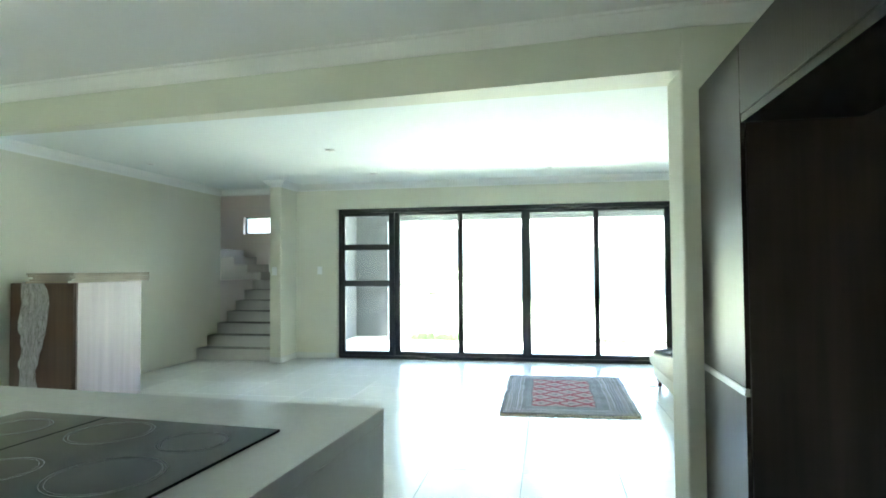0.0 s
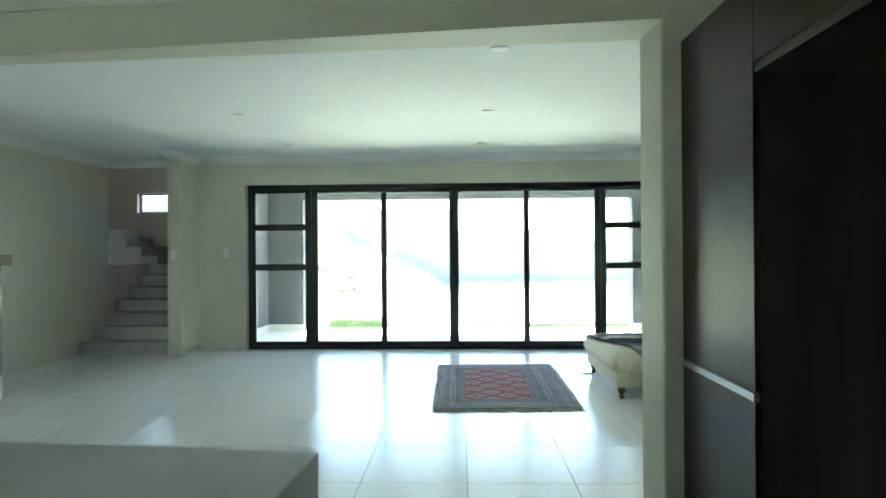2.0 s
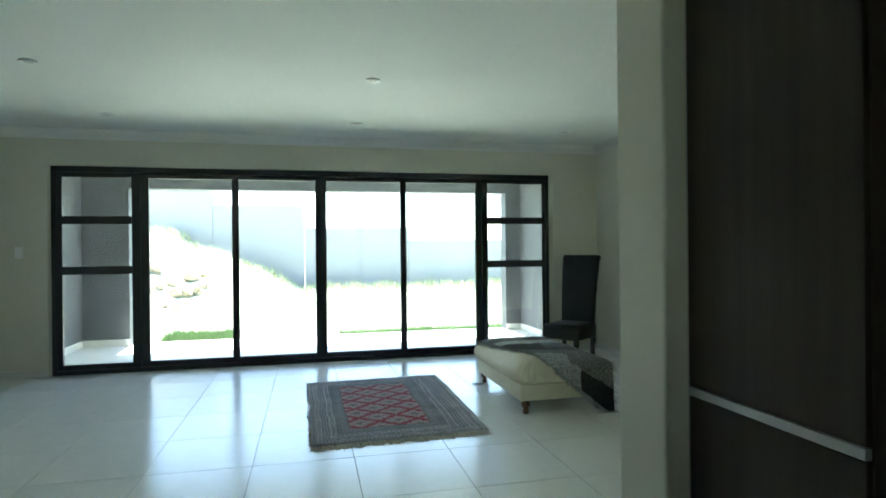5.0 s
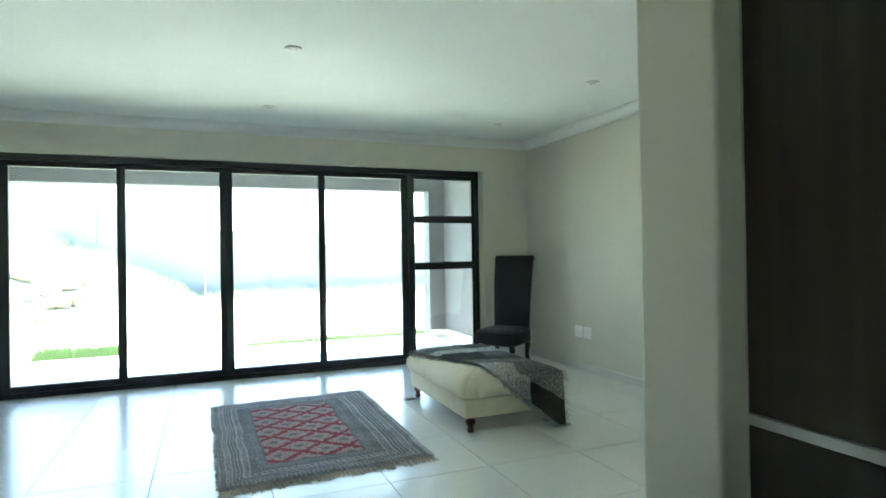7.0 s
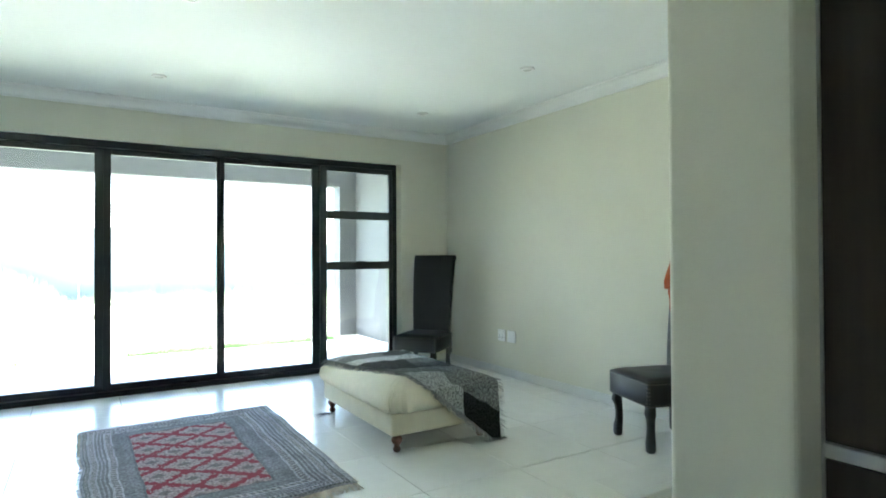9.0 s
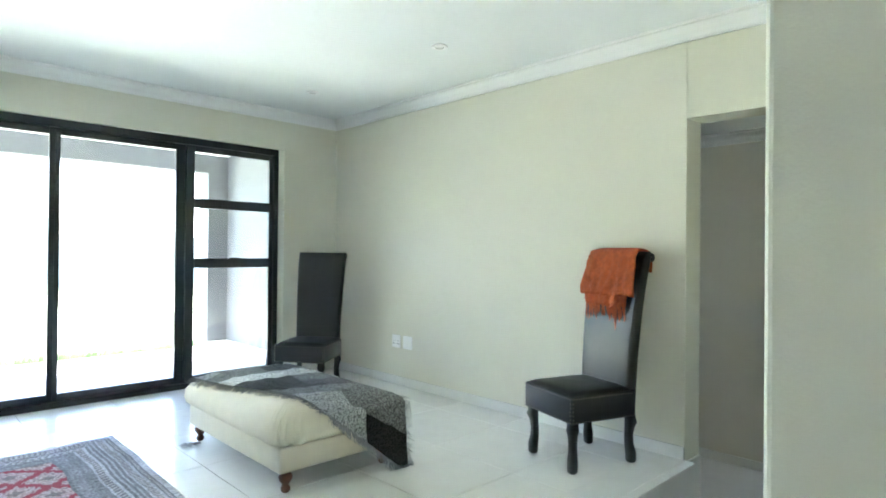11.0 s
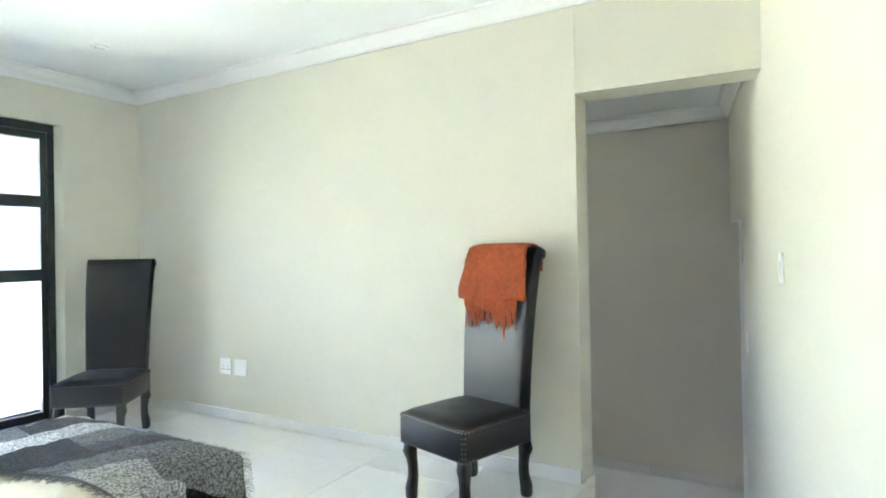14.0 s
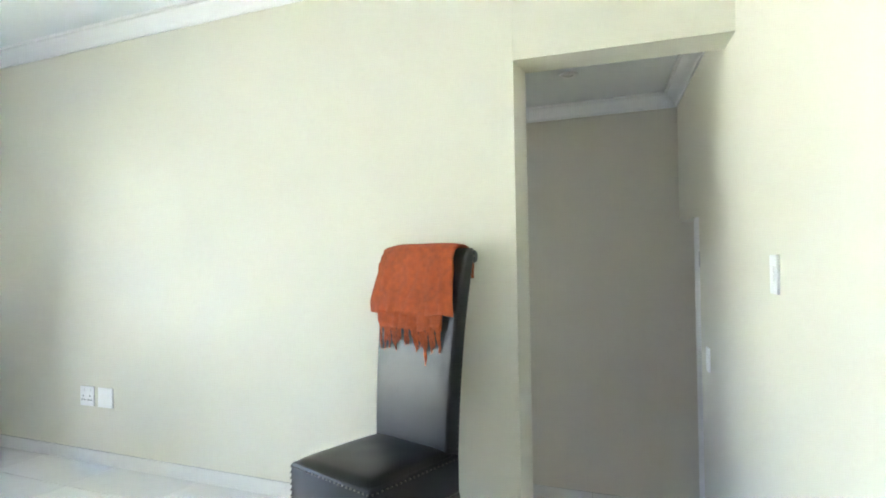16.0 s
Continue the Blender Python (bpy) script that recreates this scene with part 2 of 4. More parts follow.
    l.new(bp.outputs[0], b.inputs["Normal"])
    return m


def blanket_material():
    """Woven throw in large staggered blocks of grey, fuzzy surface."""
    m = bpy.data.materials.new("grey_block_throw")
    m.use_nodes = True
    n, l = m.node_tree.nodes, m.node_tree.links
    b = n["Principled BSDF"]
    b.inputs["Roughness"].default_value = 1.0
    b.inputs["Specular IOR Level"].default_value = 0.1
    b.inputs["Sheen Weight"].default_value = 0.04
    uv = n.new("ShaderNodeTexCoord")
    sp = n.new("ShaderNodeSeparateXYZ")
    l.new(uv.outputs["UV"], sp.inputs[0])
    M = lambda op, a, b_=None, c=None: math_node(n, l, op, a, b_, c)
    def bands(tones):
        r = n.new("ShaderNodeValToRGB")
        r.color_ramp.interpolation = "CONSTANT"
        for k, t in enumerate(tones):
            e = r.color_ramp.elements[0] if k == 0 else r.color_ramp.elements.new(k / len(tones))
            e.color = (t, t, t, 1)
        r.color_ramp.elements.remove(r.color_ramp.elements[-1])
        l.new(sp.outputs[1], r.inputs[0])
        return r.outputs[0]

    stagger = M("MULTIPLY", M("SUBTRACT", M("FRACT", M("MULTIPLY", sp.outputs[1], 3.5)), 0.5), 0.12)
    split = M("GREATER_THAN", M("ADD", sp.outputs[0], stagger), 0.47)
    tone = mix_colour(n, l, split, bands((0.30, 0.17, 0.55, 0.035, 0.035, 0.16, 0.40, 0.38)), bands((0.36, 0.05, 0.42, 0.15, 0.085, 0.19, 0.19, 0.026)))
    fuzz = n.new("ShaderNodeTexNoise")
    fuzz.inputs["Scale"].default_value, fuzz.inputs["Detail"].default_value = 105, 5
    l.new(uv.outputs["Object"], fuzz.inputs["Vector"])
    fz = n.new("ShaderNodeMapRange")
    fz.inputs["From Min"].default_value, fz.inputs["From Max"].default_value = 0.38, 0.62
    l.new(fuzz.outputs["Fac"], fz.inputs["Value"])
    f = fz.outputs[0]
    lo, hi = n.new("ShaderNodeVectorMath"), n.new("ShaderNodeVectorMath")
    for k, g in ((lo, (0.42, 0.43, 0.44)), (hi, (1.55, 1.58, 1.56))):
        k.operation = "MULTIPLY"
        k.inputs[1].default_value = g
        l.new(tone, k.inputs[0])
    l.new(mix_colour(n, l, f, lo.outputs[0], hi.outputs[0]), b.inputs["Base Color"])
    bp = n.new("ShaderNodeBump")
    bp.inputs["Strength"].default_value, bp.inputs["Distance"].default_value = 0.9, 0.012
    l.new(fuzz.outputs["Fac"], bp.inputs["Height"])
    l.new(bp.outputs[0], b.inputs["Normal"])
    return m


RUG = rug_material()
BLANKET = blanket_material()


# ---- mesh helpers ----
def box(bm, x0, y0, z0, x1, y1, z1):
    vs = [bm.verts.new(c) for c in ((x0, y0, z0), (x1, y0, z0), (x1, y1, z0), (x0, y1, z0), (x0, y0, z1), (x1, y0, z1), (x1, y1, z1), (x0, y1, z1))]
    for f in ((3, 2, 1, 0), (4, 5, 6, 7), (0, 1, 5, 4), (1, 2, 6, 5), (2, 3, 7, 6), (3, 0, 4, 7)):
        bm.faces.new([vs[i] for i in f])
    return vs


def prism(bm, corners, z0, z1):
    """Upright prism on a counter-clockwise plan."""
    lo = [bm.verts.new((x, y, z0)) for x, y in corners]
    hi = [bm.verts.new((x, y, z1)) for x, y in corners]
    bm.faces.new(lo[::-1])
    bm.faces.new(hi)
    for i in range(len(lo)):
        j = (i + 1) % len(lo)
        bm.faces.new((lo[i], lo[j], hi[j], hi[i]))


def loft(bm, rings, closed=True, cap=True):
    """Skin over rings of equal length."""
    rows = [[bm.verts.new(p) for p in ring] for ring in rings]
    k = len(rows[0])
    for a, b in zip(rows, rows[1:]):
        for i in range(k if closed else k - 1):
            j = (i + 1) % k
            bm.faces.new((a[i], a[j], b[j], b[i]))
    if cap and closed:
        bm.faces.new(rows[0][::-1])
        bm.faces.new(rows[-1])
    return rows


def lathe(bm, profile, cx=0, cy=0, seg=20):
    loft(bm, [[(cx + r * math.cos(2 * math.pi * i / seg), cy + r * math.sin(2 * math.pi * i / seg), z) for i in range(seg)] for r, z in profile])


def bevel(bm, w, seg=2):
    bmesh.ops.bevel(bm, geom=bm.edges[:], offset=w, segments=seg, affect="EDGES", profile=0.5)


def mesh_of(name, bm, mat, smooth=False):
    bmesh.ops.recalc_face_normals(bm, faces=bm.faces[:])
    me = bpy.data.meshes.new(name)
    bm.to_mesh(me)
    bm.free()
    me.materials.append(mat)
    if smooth:
        for f in me.polygons:
            f.use_smooth = True
    return me


def part(name, bm, mat, parent=None, label="", smooth=False):
    ob = new(name, mesh_of(name, bm, mat, smooth))
    ob.parent = parent
    if label:
        tagged(ob, label)
    return ob


def boxes(*dims, w=0.0):
    bm = bmesh.new()
    for d in dims:
        box(bm, *d)
    if w:
        bevel(bm, w, 2)
    return bm


def structure(name, bm, mat, label="", category="", smooth=False):
    return tagged(part(name, bm, mat, None, "", smooth), label, category, kind="structure")


def thing(name, at, label, category, group=""):
    e = new(name)
    e.matrix_world = at
    e.empty_display_size = 0.1
    return tagged(e, label, category, group)


def strand(bm, pts, r):
    """A thin three-sided thread through pts."""
    rings = []
    for i, p in enumerate(pts):
        p = Vector(p)
        d = (Vector(pts[min(i + 1, len(pts) - 1)]) - Vector(pts[max(i - 1, 0)])).normalized()
        a = d.orthogonal().normalized()
        b = d.cross(a)
        rr = r * (1 - 0.5 * i / len(pts))
        rings.append([p + rr * (math.cos(t) * a + math.sin(t) * b) for t in (0, 2.094, 4.189)])
    loft(bm, rings)


# ---- the plan ----
XL, XR, YW = -4.95, 3.168, 9.85          # left wall, right wall, window wall
CEILING = 2.53
T = 0.22
STEP_X, STEP_Y, LOW = 2.2, 6.212, -0.555   # the sunken strip before the passage
WX0, WX1, WTOP = -2.935, 2.539, 2.165   # sliding door
PX, PL = 0.728, 0.712                   # the opening's jamb, kitchen and living room edges
SY = lambda x: 5.040 + (x - PL) * 0.1345   # splayed face of the pier wall
KY = lambda x: 4.787 - (x - PX) * 0.100   # kitchen face of the lintel
LY = lambda x: 5.04 - (x - PX) * 0.060   # living room face of the lintel
KCEIL = 2.57
PASS_X, DOOR_X = 4.948, 4.29            # far wall of the passage, start of its doorway

# walls of the living room
bm = bmesh.new()
prism(bm, [(-3.575, YW), (WX0 - 0.02, YW), (WX0, YW + 0.07), (WX0, YW + T), (-3.575, YW + T)], 0, CEILING)
prism(bm, [(WX1 + 0.042, YW), (XR + T, YW), (XR + T, YW + T), (WX1, YW + T), (WX1, YW + 0.07)], 0, CEILING)
prism(bm, [(WX0 - 0.02, YW), (WX1 + 0.042, YW), (WX1, YW + T), (WX0, YW + T)], WTOP, CEILING)
structure("wall_north", bm, WALL, "greige painted wall round the sliding door", "wall")
structure("wall_stub", boxes((-3.735, 9.34, 0, -3.575, YW + T, CEILING)), WALL, "greige painted wall stub beside the stairs", "wall")
structure("wall_east", boxes((XR, STEP_Y, LOW, XR + 0.2, YW, CEILING + 0.1), ), WALL, "greige painted wall with a passage opening", "wall")
bm = bmesh.new()
prism(bm, [(XR + 0.002, STEP_Y), (XR + 0.05, SY(XR + 0.05) - 0.03), (XR + 0.25, SY(XR + 0.25) - 0.03), (XR + 0.2, STEP_Y)], 1.992, CEILING + 0.1)
structure("lintel_passage", bm, WALL, "greige plastered lintel over the passage opening", "beam")
bm = bmesh.new()
prism(bm, [(PX, KY(PX)), (DOOR_X, KY(PX)), (DOOR_X, SY(DOOR_X)), (PL, SY(PL))], LOW, KCEIL + 0.1)
bmesh.ops.bevel(bm, geom=[e for e in bm.edges if e.verts[0].co.x < 1 and e.verts[1].co.x < 1 and abs(e.verts[0].co.z - e.verts[1].co.z) > 1], offset=0.012, segments=3, affect="EDGES", profile=0.5)
prism(bm, [(DOOR_X, SY(DOOR_X) - 0.2), (PASS_X, SY(PASS_X) - 0.2), (PASS_X, SY(PASS_X)), (DOOR_X, SY(DOOR_X))], 1.371, CEILING + 0.1)
structure("wall_pier", bm, WALL, "greige painted pier wall between kitchen and living room", "wall")
bm = bmesh.new()
prism(bm, [(XL, KY(XL)), (PX, KY(PX)), (PL, LY(PL)), (XL, LY(XL))], 2.267, KCEIL + 0.1)
structure("lintel", bm, WALL, "greige plastered beam over the kitchen opening", "beam")
structure("wall_west", boxes((XL - T, -1.2, 0, XL, 10.1, KCEIL + 0.1)), WALL, "greige painted side wall", "wall")
# kitchen shell behind the camera
# The window opening is an unseen addition that lets daylight into the kitchen.
structure("wall_south", boxes((XL, -1.4, 0, -4.0, -1.2, KCEIL + 0.1), (-2.3, -1.4, 0, 1.6, -1.2, KCEIL + 0.1), (-4.0, -1.4, 0, -2.3, -1.2, 0.3), (-4.0, -1.4, 1.5, -2.3, -1.2, KCEIL + 0.1)), WALL, "greige painted kitchen end wall with an opening added for light", "wall")
structure("wall_kitchen", boxes((1.4, -1.2, 0, 1.6, 4.787, KCEIL + 0.1)), WALL, "greige painted kitchen wall behind the cabinets", "wall")

# ceilings
bm = bmesh.new()
prism(bm, [(XL, LY(XL)), (PL, SY(PL)), (XR + 0.05, SY(XR + 0.05)), (XR, STEP_Y), (XR, YW), (-3.575, YW), (-3.575, 10.1), (XL, 10.1)], CEILING, CEILING + 0.1)
structure("ceiling", bm, CEIL, "flat white painted living room ceiling", "ceiling")
bm = bmesh.new()
prism(bm, [(XL, -1.2), (1.4, -1.2), (1.4, 4.787), (PX, KY(PX)), (XL, KY(XL))], KCEIL, KCEIL + 0.1)
structure("ceiling_kitchen", bm, WARMLITCEIL, "flat white kitchen ceiling with warm light in its colour", "ceiling")

COVE = [(0, -0.092), (0.012, -0.092), (0.016, -0.078), (0.026, -0.066), (0.044, -0.052), (0.058, -0.034), (0.066, -0.016), (0.080, -0.014), (0.084, 0.0), (0.0, 0.0)]


def cornice(name, path, z):
    """Moulded cornice along a plan path, the room on its left."""
    pts = [Vector((x, y, 0)) for x, y in path]
    rings = []
    for i, p in enumerate(pts):
        d0 = (p - pts[i - 1]).normalized() if i else (pts[1] - p).normalized()
        d1 = (pts[i + 1] - p).normalized() if i < len(pts) - 1 else d0
        n0, n1 = Vector((-d0.y, d0.x, 0)), Vector((-d1.y, d1.x, 0))
        mit = (n0 + n1).normalized()
        mit = mit / max(0.3, mit.dot(n0))
        rings.append([p + mit * a + Vector((0, 0, z + h)) for a, h in COVE])
    bm = bmesh.new()
    loft(bm, rings)
    # The kitchen cornice takes the same warm-light tint.
    return structure(name, bm, WARMLITCEIL if z == KCEIL else CORNICE, "white moulded plaster cornice", "cornice")


cornice("trim_living", [(XL, LY(XL)), (PL, SY(PL)), (XR + 0.05, SY(XR + 0.05)), (XR, STEP_Y), (XR, YW), (-3.575, YW), (-3.575, 9.34), (-3.735, 9.34), (-3.735, 10.1), (XL, 10.1), (XL, LY(XL))], CEILING)
cornice("trim_kitchen", [(1.4, -1.2), (1.4, 4.787), (PX, KY(PX)), (XL, KY(XL)), (XL, -1.2), (1.4, -1.2)], KCEIL)

# floor slab with the sunken strip left out
structure("floor", boxes((XL, -1.2, -0.3, STEP_X - 0.3, 10.1, -0.004), (STEP_X - 0.3, STEP_Y, -0.34, XR, YW + T, -0.004), (STEP_X - 0.3, -1.2, -0.3, 1.9, 5.0, -0.004)), GROUT, "tiled living room and kitchen floor", "floor")
structure("floor_passage", boxes((STEP_X, 4.6, LOW - 0.1, PASS_X, 8.4, LOW), (STEP_X - 0.3, 4.6, LOW - 0.1, STEP_X, STEP_Y, LOW + 0.185)), TILE, "sunken tiled passage floor with a step down", "floor")
structure("riser", boxes((STEP_X - 0.3, STEP_Y - 0.012, LOW, XR + 0.2, STEP_Y, -0.012)), SKIRT, "tiled riser of the sunken step", "step")
part("nosing_tile", boxes((STEP_X - 0.3, STEP_Y - 0.012, -0.012, XR, STEP_Y + 0.2, 0.002), w=0.001), TILE, bpy.data.objects["floor"])

# passage beyond the opening
structure("wall_passage", boxes((PASS_X, 4.6, LOW, PASS_X + 0.17, 8.6, 2.4)), PASSWALL, "taupe painted passage wall in shade", "wall")
# The small opening in this unseen end wall is added to brighten the passage.
structure("wall_passage_end", boxes((XR + 0.2, 8.4, LOW, 3.65, 8.6, 2.4), (4.14, 8.4, LOW, PASS_X, 8.6, 2.4), (3.65, 8.4, LOW, 4.14, 8.6, 0.96), (3.65, 8.4, 1.5, 4.14, 8.6, 2.4)), PASSWALL, "taupe painted passage end wall with an unseen opening added for light", "wall")
structure("ceiling_passage", boxes((XR + 0.2, 5.0, 2.222, PASS_X, 8.4, 2.4)), CEIL, "low white passage ceiling", "ceiling")
cornice("trim_passage", [(XR + 0.2, SY(XR + 0.2)), (PASS_X, SY(PASS_X)), (PASS_X, 8.4), (XR + 0.2, 8.4), (XR + 0.2, SY(XR + 0.2))], 2.222)

# stairs
for k in range(7):
    y0 = 9.48 + 0.27 * k
    structure("stair_step", boxes((XL, y0, 0 if k == 0 else 0.158 * (k - 1), -3.8, y0 + 0.62, 0.158 * (k + 1)), w=0.004), STAIRTILE, "tiled stair step rising beside the wall", "step")
structure("stair_landing", boxes((-4.85, 11.3, 0.9, -3.8, 12.0, 1.11)), STAIRTILE, "tiled quarter landing of the stairs", "step")
for k in range(4):
    structure("stair_upper_step", boxes((-4.85 - 0.25 * (k + 1), 11.2, 0.7 if k == 0 else 0.8 + 0.15 * k, -4.85 - 0.25 * k, 12.0, 1.1 + 0.14 * (k + 1)), w=0.004), STAIRTILE, "tiled upper stair step turning away", "step")
structure("wall_stairs_inner", boxes((XL - 0.2, 10.1, 0, XL, 11.2, 1.12), (-6.3, 11.05, 0, XL - 0.2, 11.2, 1.12)), STAIRWALL, "taupe plastered wall under the upper stairs", "wall")
structure("wall_stairwell", boxes((-6.5, 12.0, 0, -5.62, 12.2, 4.6), (-4.3, 12.0, 0, -3.6, 12.2, 4.6), (-5.62, 12.0, 0, -4.3, 12.2, 1.96), (-5.62, 12.0, 2.29, -4.3, 12.2, 4.6)), STAIRWALL, "taupe painted stairwell wall with a slit window", "wall")
structure("wall_stairwell_side", boxes((-3.8, YW + T, 0, -3.6, 12.0, 4.6), (-3.8, 9.34, CEILING + 0.1, -3.6, YW + T, 4.6)), STAIRWALL, "taupe painted stairwell side wall", "wall")
structure("wall_stairwell_left", boxes((-6.5, 10.1, 0, -6.3, 12.0, 4.6), (-6.3, 9.95, 0, XL - T, 10.1, 4.6), (XL - T, 9.95, CEILING + 0.1, -3.8, 10.1, 4.6)), STAIRWALL, "taupe painted stairwell wall", "wall")
structure("ceiling_stairwell", boxes((-6.5, 9.95, 4.6, -3.6, 12.2, 4.7)), CEIL, "white stairwell ceiling", "ceiling")


# ---- windows ----
def pane(parent, x0, z0, x1, z1, y):
    p = part("pane", boxes((x0, y, z0, x1, y + 0.006, z1)), GLASS, parent)
    p.visible_shadow = False
    return p


YF = 9.885
win = thing("sliding_door", pose(0, 0, 0), "wide charcoal aluminium sliding door with clear glass", "sliding door")
tagged(win, kind="structure")
part("outer_frame", boxes((WX0, YF, WTOP - 0.06, WX1, YF + 0.11, WTOP), (WX0, YF, 0, WX1, YF + 0.11, 0.045), (WX0, YF, 0.045, WX0 + 0.045, YF + 0.11, WTOP - 0.06), (WX1 - 0.045, YF, 0.045, WX1, YF + 0.11, WTOP - 0.06), w=0.003), FRAME, win)


def leaf(x0, x1, y, transoms=(), left=0.05, right=0.05):
    e = part("leaf", boxes((x0, y, 0.045, x0 + left, y + 0.04, 2.107), (x1 - right, y, 0.045, x1, y + 0.04, 2.107), (x0 + left, y, 0.045, x1 - right, y + 0.04, 0.1), (x0 + left, y, 2.055, x1 - right, y + 0.04, 2.107),
                           *[(x0 + left, y - 0.006, z - 0.042, x1 - right, y + 0.04, z + 0.042) for z in transoms], w=0.003), FRAME, win)
    zs = [0.1, *sorted(transoms), 2.055]
    for a, b in zip(zs, zs[1:]):
        pane(e, x0 + left - 0.006, a - 0.006, x1 - right + 0.006, b + 0.006, y + 0.017)
    return e


leaf(WX0 + 0.045, -2.102, YF + 0.02, (1.08, 1.605), 0.05, 0.08)
leaf(-2.102, -1.145, YF + 0.05, (), 0.08, 0.037)
leaf(-1.145, -0.221, YF + 0.05, (), 0.037, 0.062)
leaf(-0.221, 0.728, YF + 0.05, (), 0.062, 0.036)
leaf(0.728, 1.684, YF + 0.05, (), 0.036, 0.075)
leaf(1.684, WX1 - 0.045, YF + 0.02, (1.08, 1.605), 0.071, 0.04)
for x in (-0.242, -0.2):
    part("lock", boxes((x - 0.008, YF + 0.04, 1.0, x + 0.008, YF + 0.05, 1.09), w=0.002), FRAME, win, "small black door lock")
part("catch", boxes((2.05, YF - 0.02, 1.115, 2.16, YF + 0.012, 1.13), w=0.003), FRAME, win, "black awning window catch")

sw = thing("window_1", pose(0, 0, 0), "narrow black-framed slit window over the stairs", "window")
tagged(sw, kind="structure")
part("window_frame", boxes((-5.62, 12.08, 1.96, -4.3, 12.14, 1.99), (-5.62, 12.08, 2.26, -4.3, 12.14, 2.29), (-5.62, 12.08, 1.99, -5.59, 12.14, 2.26), (-4.33, 12.08, 1.99, -4.3, 12.14, 2.26)), FRAME, sw)
pane(sw, -5.6, 1.98, -4.32, 2.27, 12.1)

# Unseen window, added to brighten the kitchen from behind the camera.
kw = thing("added_window", pose(0, 0, 0), "unseen charcoal aluminium window added to light the kitchen", "window")
tagged(kw, kind="structure")
part("window_frame", boxes((-4.0, -1.33, 0.3, -2.3, -1.27, 0.34), (-4.0, -1.33, 1.46, -2.3, -1.27, 1.5), (-4.0, -1.33, 0.34, -3.96, -1.27, 1.46), (-2.34, -1.33, 0.34, -2.3, -1.27, 1.46)), FRAME, kw)
pane(kw, -3.97, 0.33, -2.33, 1.47, -1.3)

# ---- outside ----
structure("patio", boxes((-3.7, YW + T, -0.12, 3.2, 12.04, 0.0)), PATIOFLOOR, "pale tiled patio floor under a roof", "patio")
structure("wall_patio_west", boxes((-3.6, YW + T, 0, -3.31, 11.8, 2.35), (-3.6, 11.8, 0, -2.73, 12.03, 2.35)), PATIOWALL, "grey painted patio side wall and pillar", "wall")
structure("wall_patio_east", boxes((2.88, YW + T, 0, 3.1, 11.8, 2.35), (2.64, 11.8, 0, 3.1, 12.03, 2.35)), PATIOWALL, "grey painted patio side wall and pillar", "wall")
structure("baseboard_patio", boxes((-3.31, YW + T, 0, -3.3, 11.79, 0.09), (-3.31, 11.79, 0, -2.73, 11.8, 0.09), (2.87, YW + T, 0, 2.88, 11.79, 0.09), (2.64, 11.79, 0, 2.88, 11.8, 0.09)), SKIRT, "white tiled patio skirting", "skirting")
structure("ceiling_patio", boxes((-3.6, YW + T, 2.35, 3.1, 12.03, 2.62)), CEIL, "white patio soffit", "ceiling")
structure("beam_patio", boxes((-2.73, 11.8, 2.13, 2.64, 12.03, 2.35)), PATIOWALL, "grey painted patio beam", "beam")
structure("roof", boxes((-6.8, -1.7, 4.75, 4.8, 12.3, 4.9)), PATIOWALL, "flat grey roof slab", "roof")

def ground_height(x, y):
    """Level lawn that climbs into a bank, higher towards the left."""
    bank = max(0.0, min(1.0, (y - 13.0) / 6.0)) * (0.17 + max(0.0, min(0.9, (-0.6 - x) / 3.3)))
    return -0.06 + 1.8 * bank * (0.9 + 0.22 * noise.noise(Vector((x * 1.1, y * 1.1, 0)))) + 0.02 * noise.noise(Vector((x * 2, y * 2, 3)))


bm = bmesh.new()
gx = [-900, -200, -60, -25] + [-14 + 0.5 * i for i in range(57)] + [25, 60, 200, 900]
gy = [-900, -200, -60, -20, -6, 4, 9, 11.0] + [11.5 + 0.45 * i for i in range(22)] + [24, 30, 60, 200, 900]
grid = [[bm.verts.new((x, y, ground_height(x, y) if 11.4 < y < 22 and abs(x) < 14.5 else -0.6)) for x in gx] for y in gy]
for a, b in zip(grid, grid[1:]):
    for i in range(len(gx) - 1):
        bm.faces.new((a[i], a[i + 1], b[i + 1], b[i]))
structure("ground", bm, SOIL, "patchy sunlit lawn rising to a bank", "ground", True)

# stepped boundary wall
bw = thing("boundary_wall", pose(0, 0, 0), "blue-grey painted boundary wall stepping down a slope", "wall")
tagged(bw, kind="structure")
for x0, x1, h in ((-14, -2.9, 2.95), (-2.9, -0.47, 2.47), (-0.47, 2.5, 1.84), (2.5, 14, 1.48)):
    part("wall_panel", boxes((x0 + 0.005, 20.0, -0.3, x1 - 0.005, 20.22, h)), YARDWALL, bw)
    part("coping", boxes((x0, 19.97, h, x1, 20.25, h + 0.05)), YARDWALL, bw)

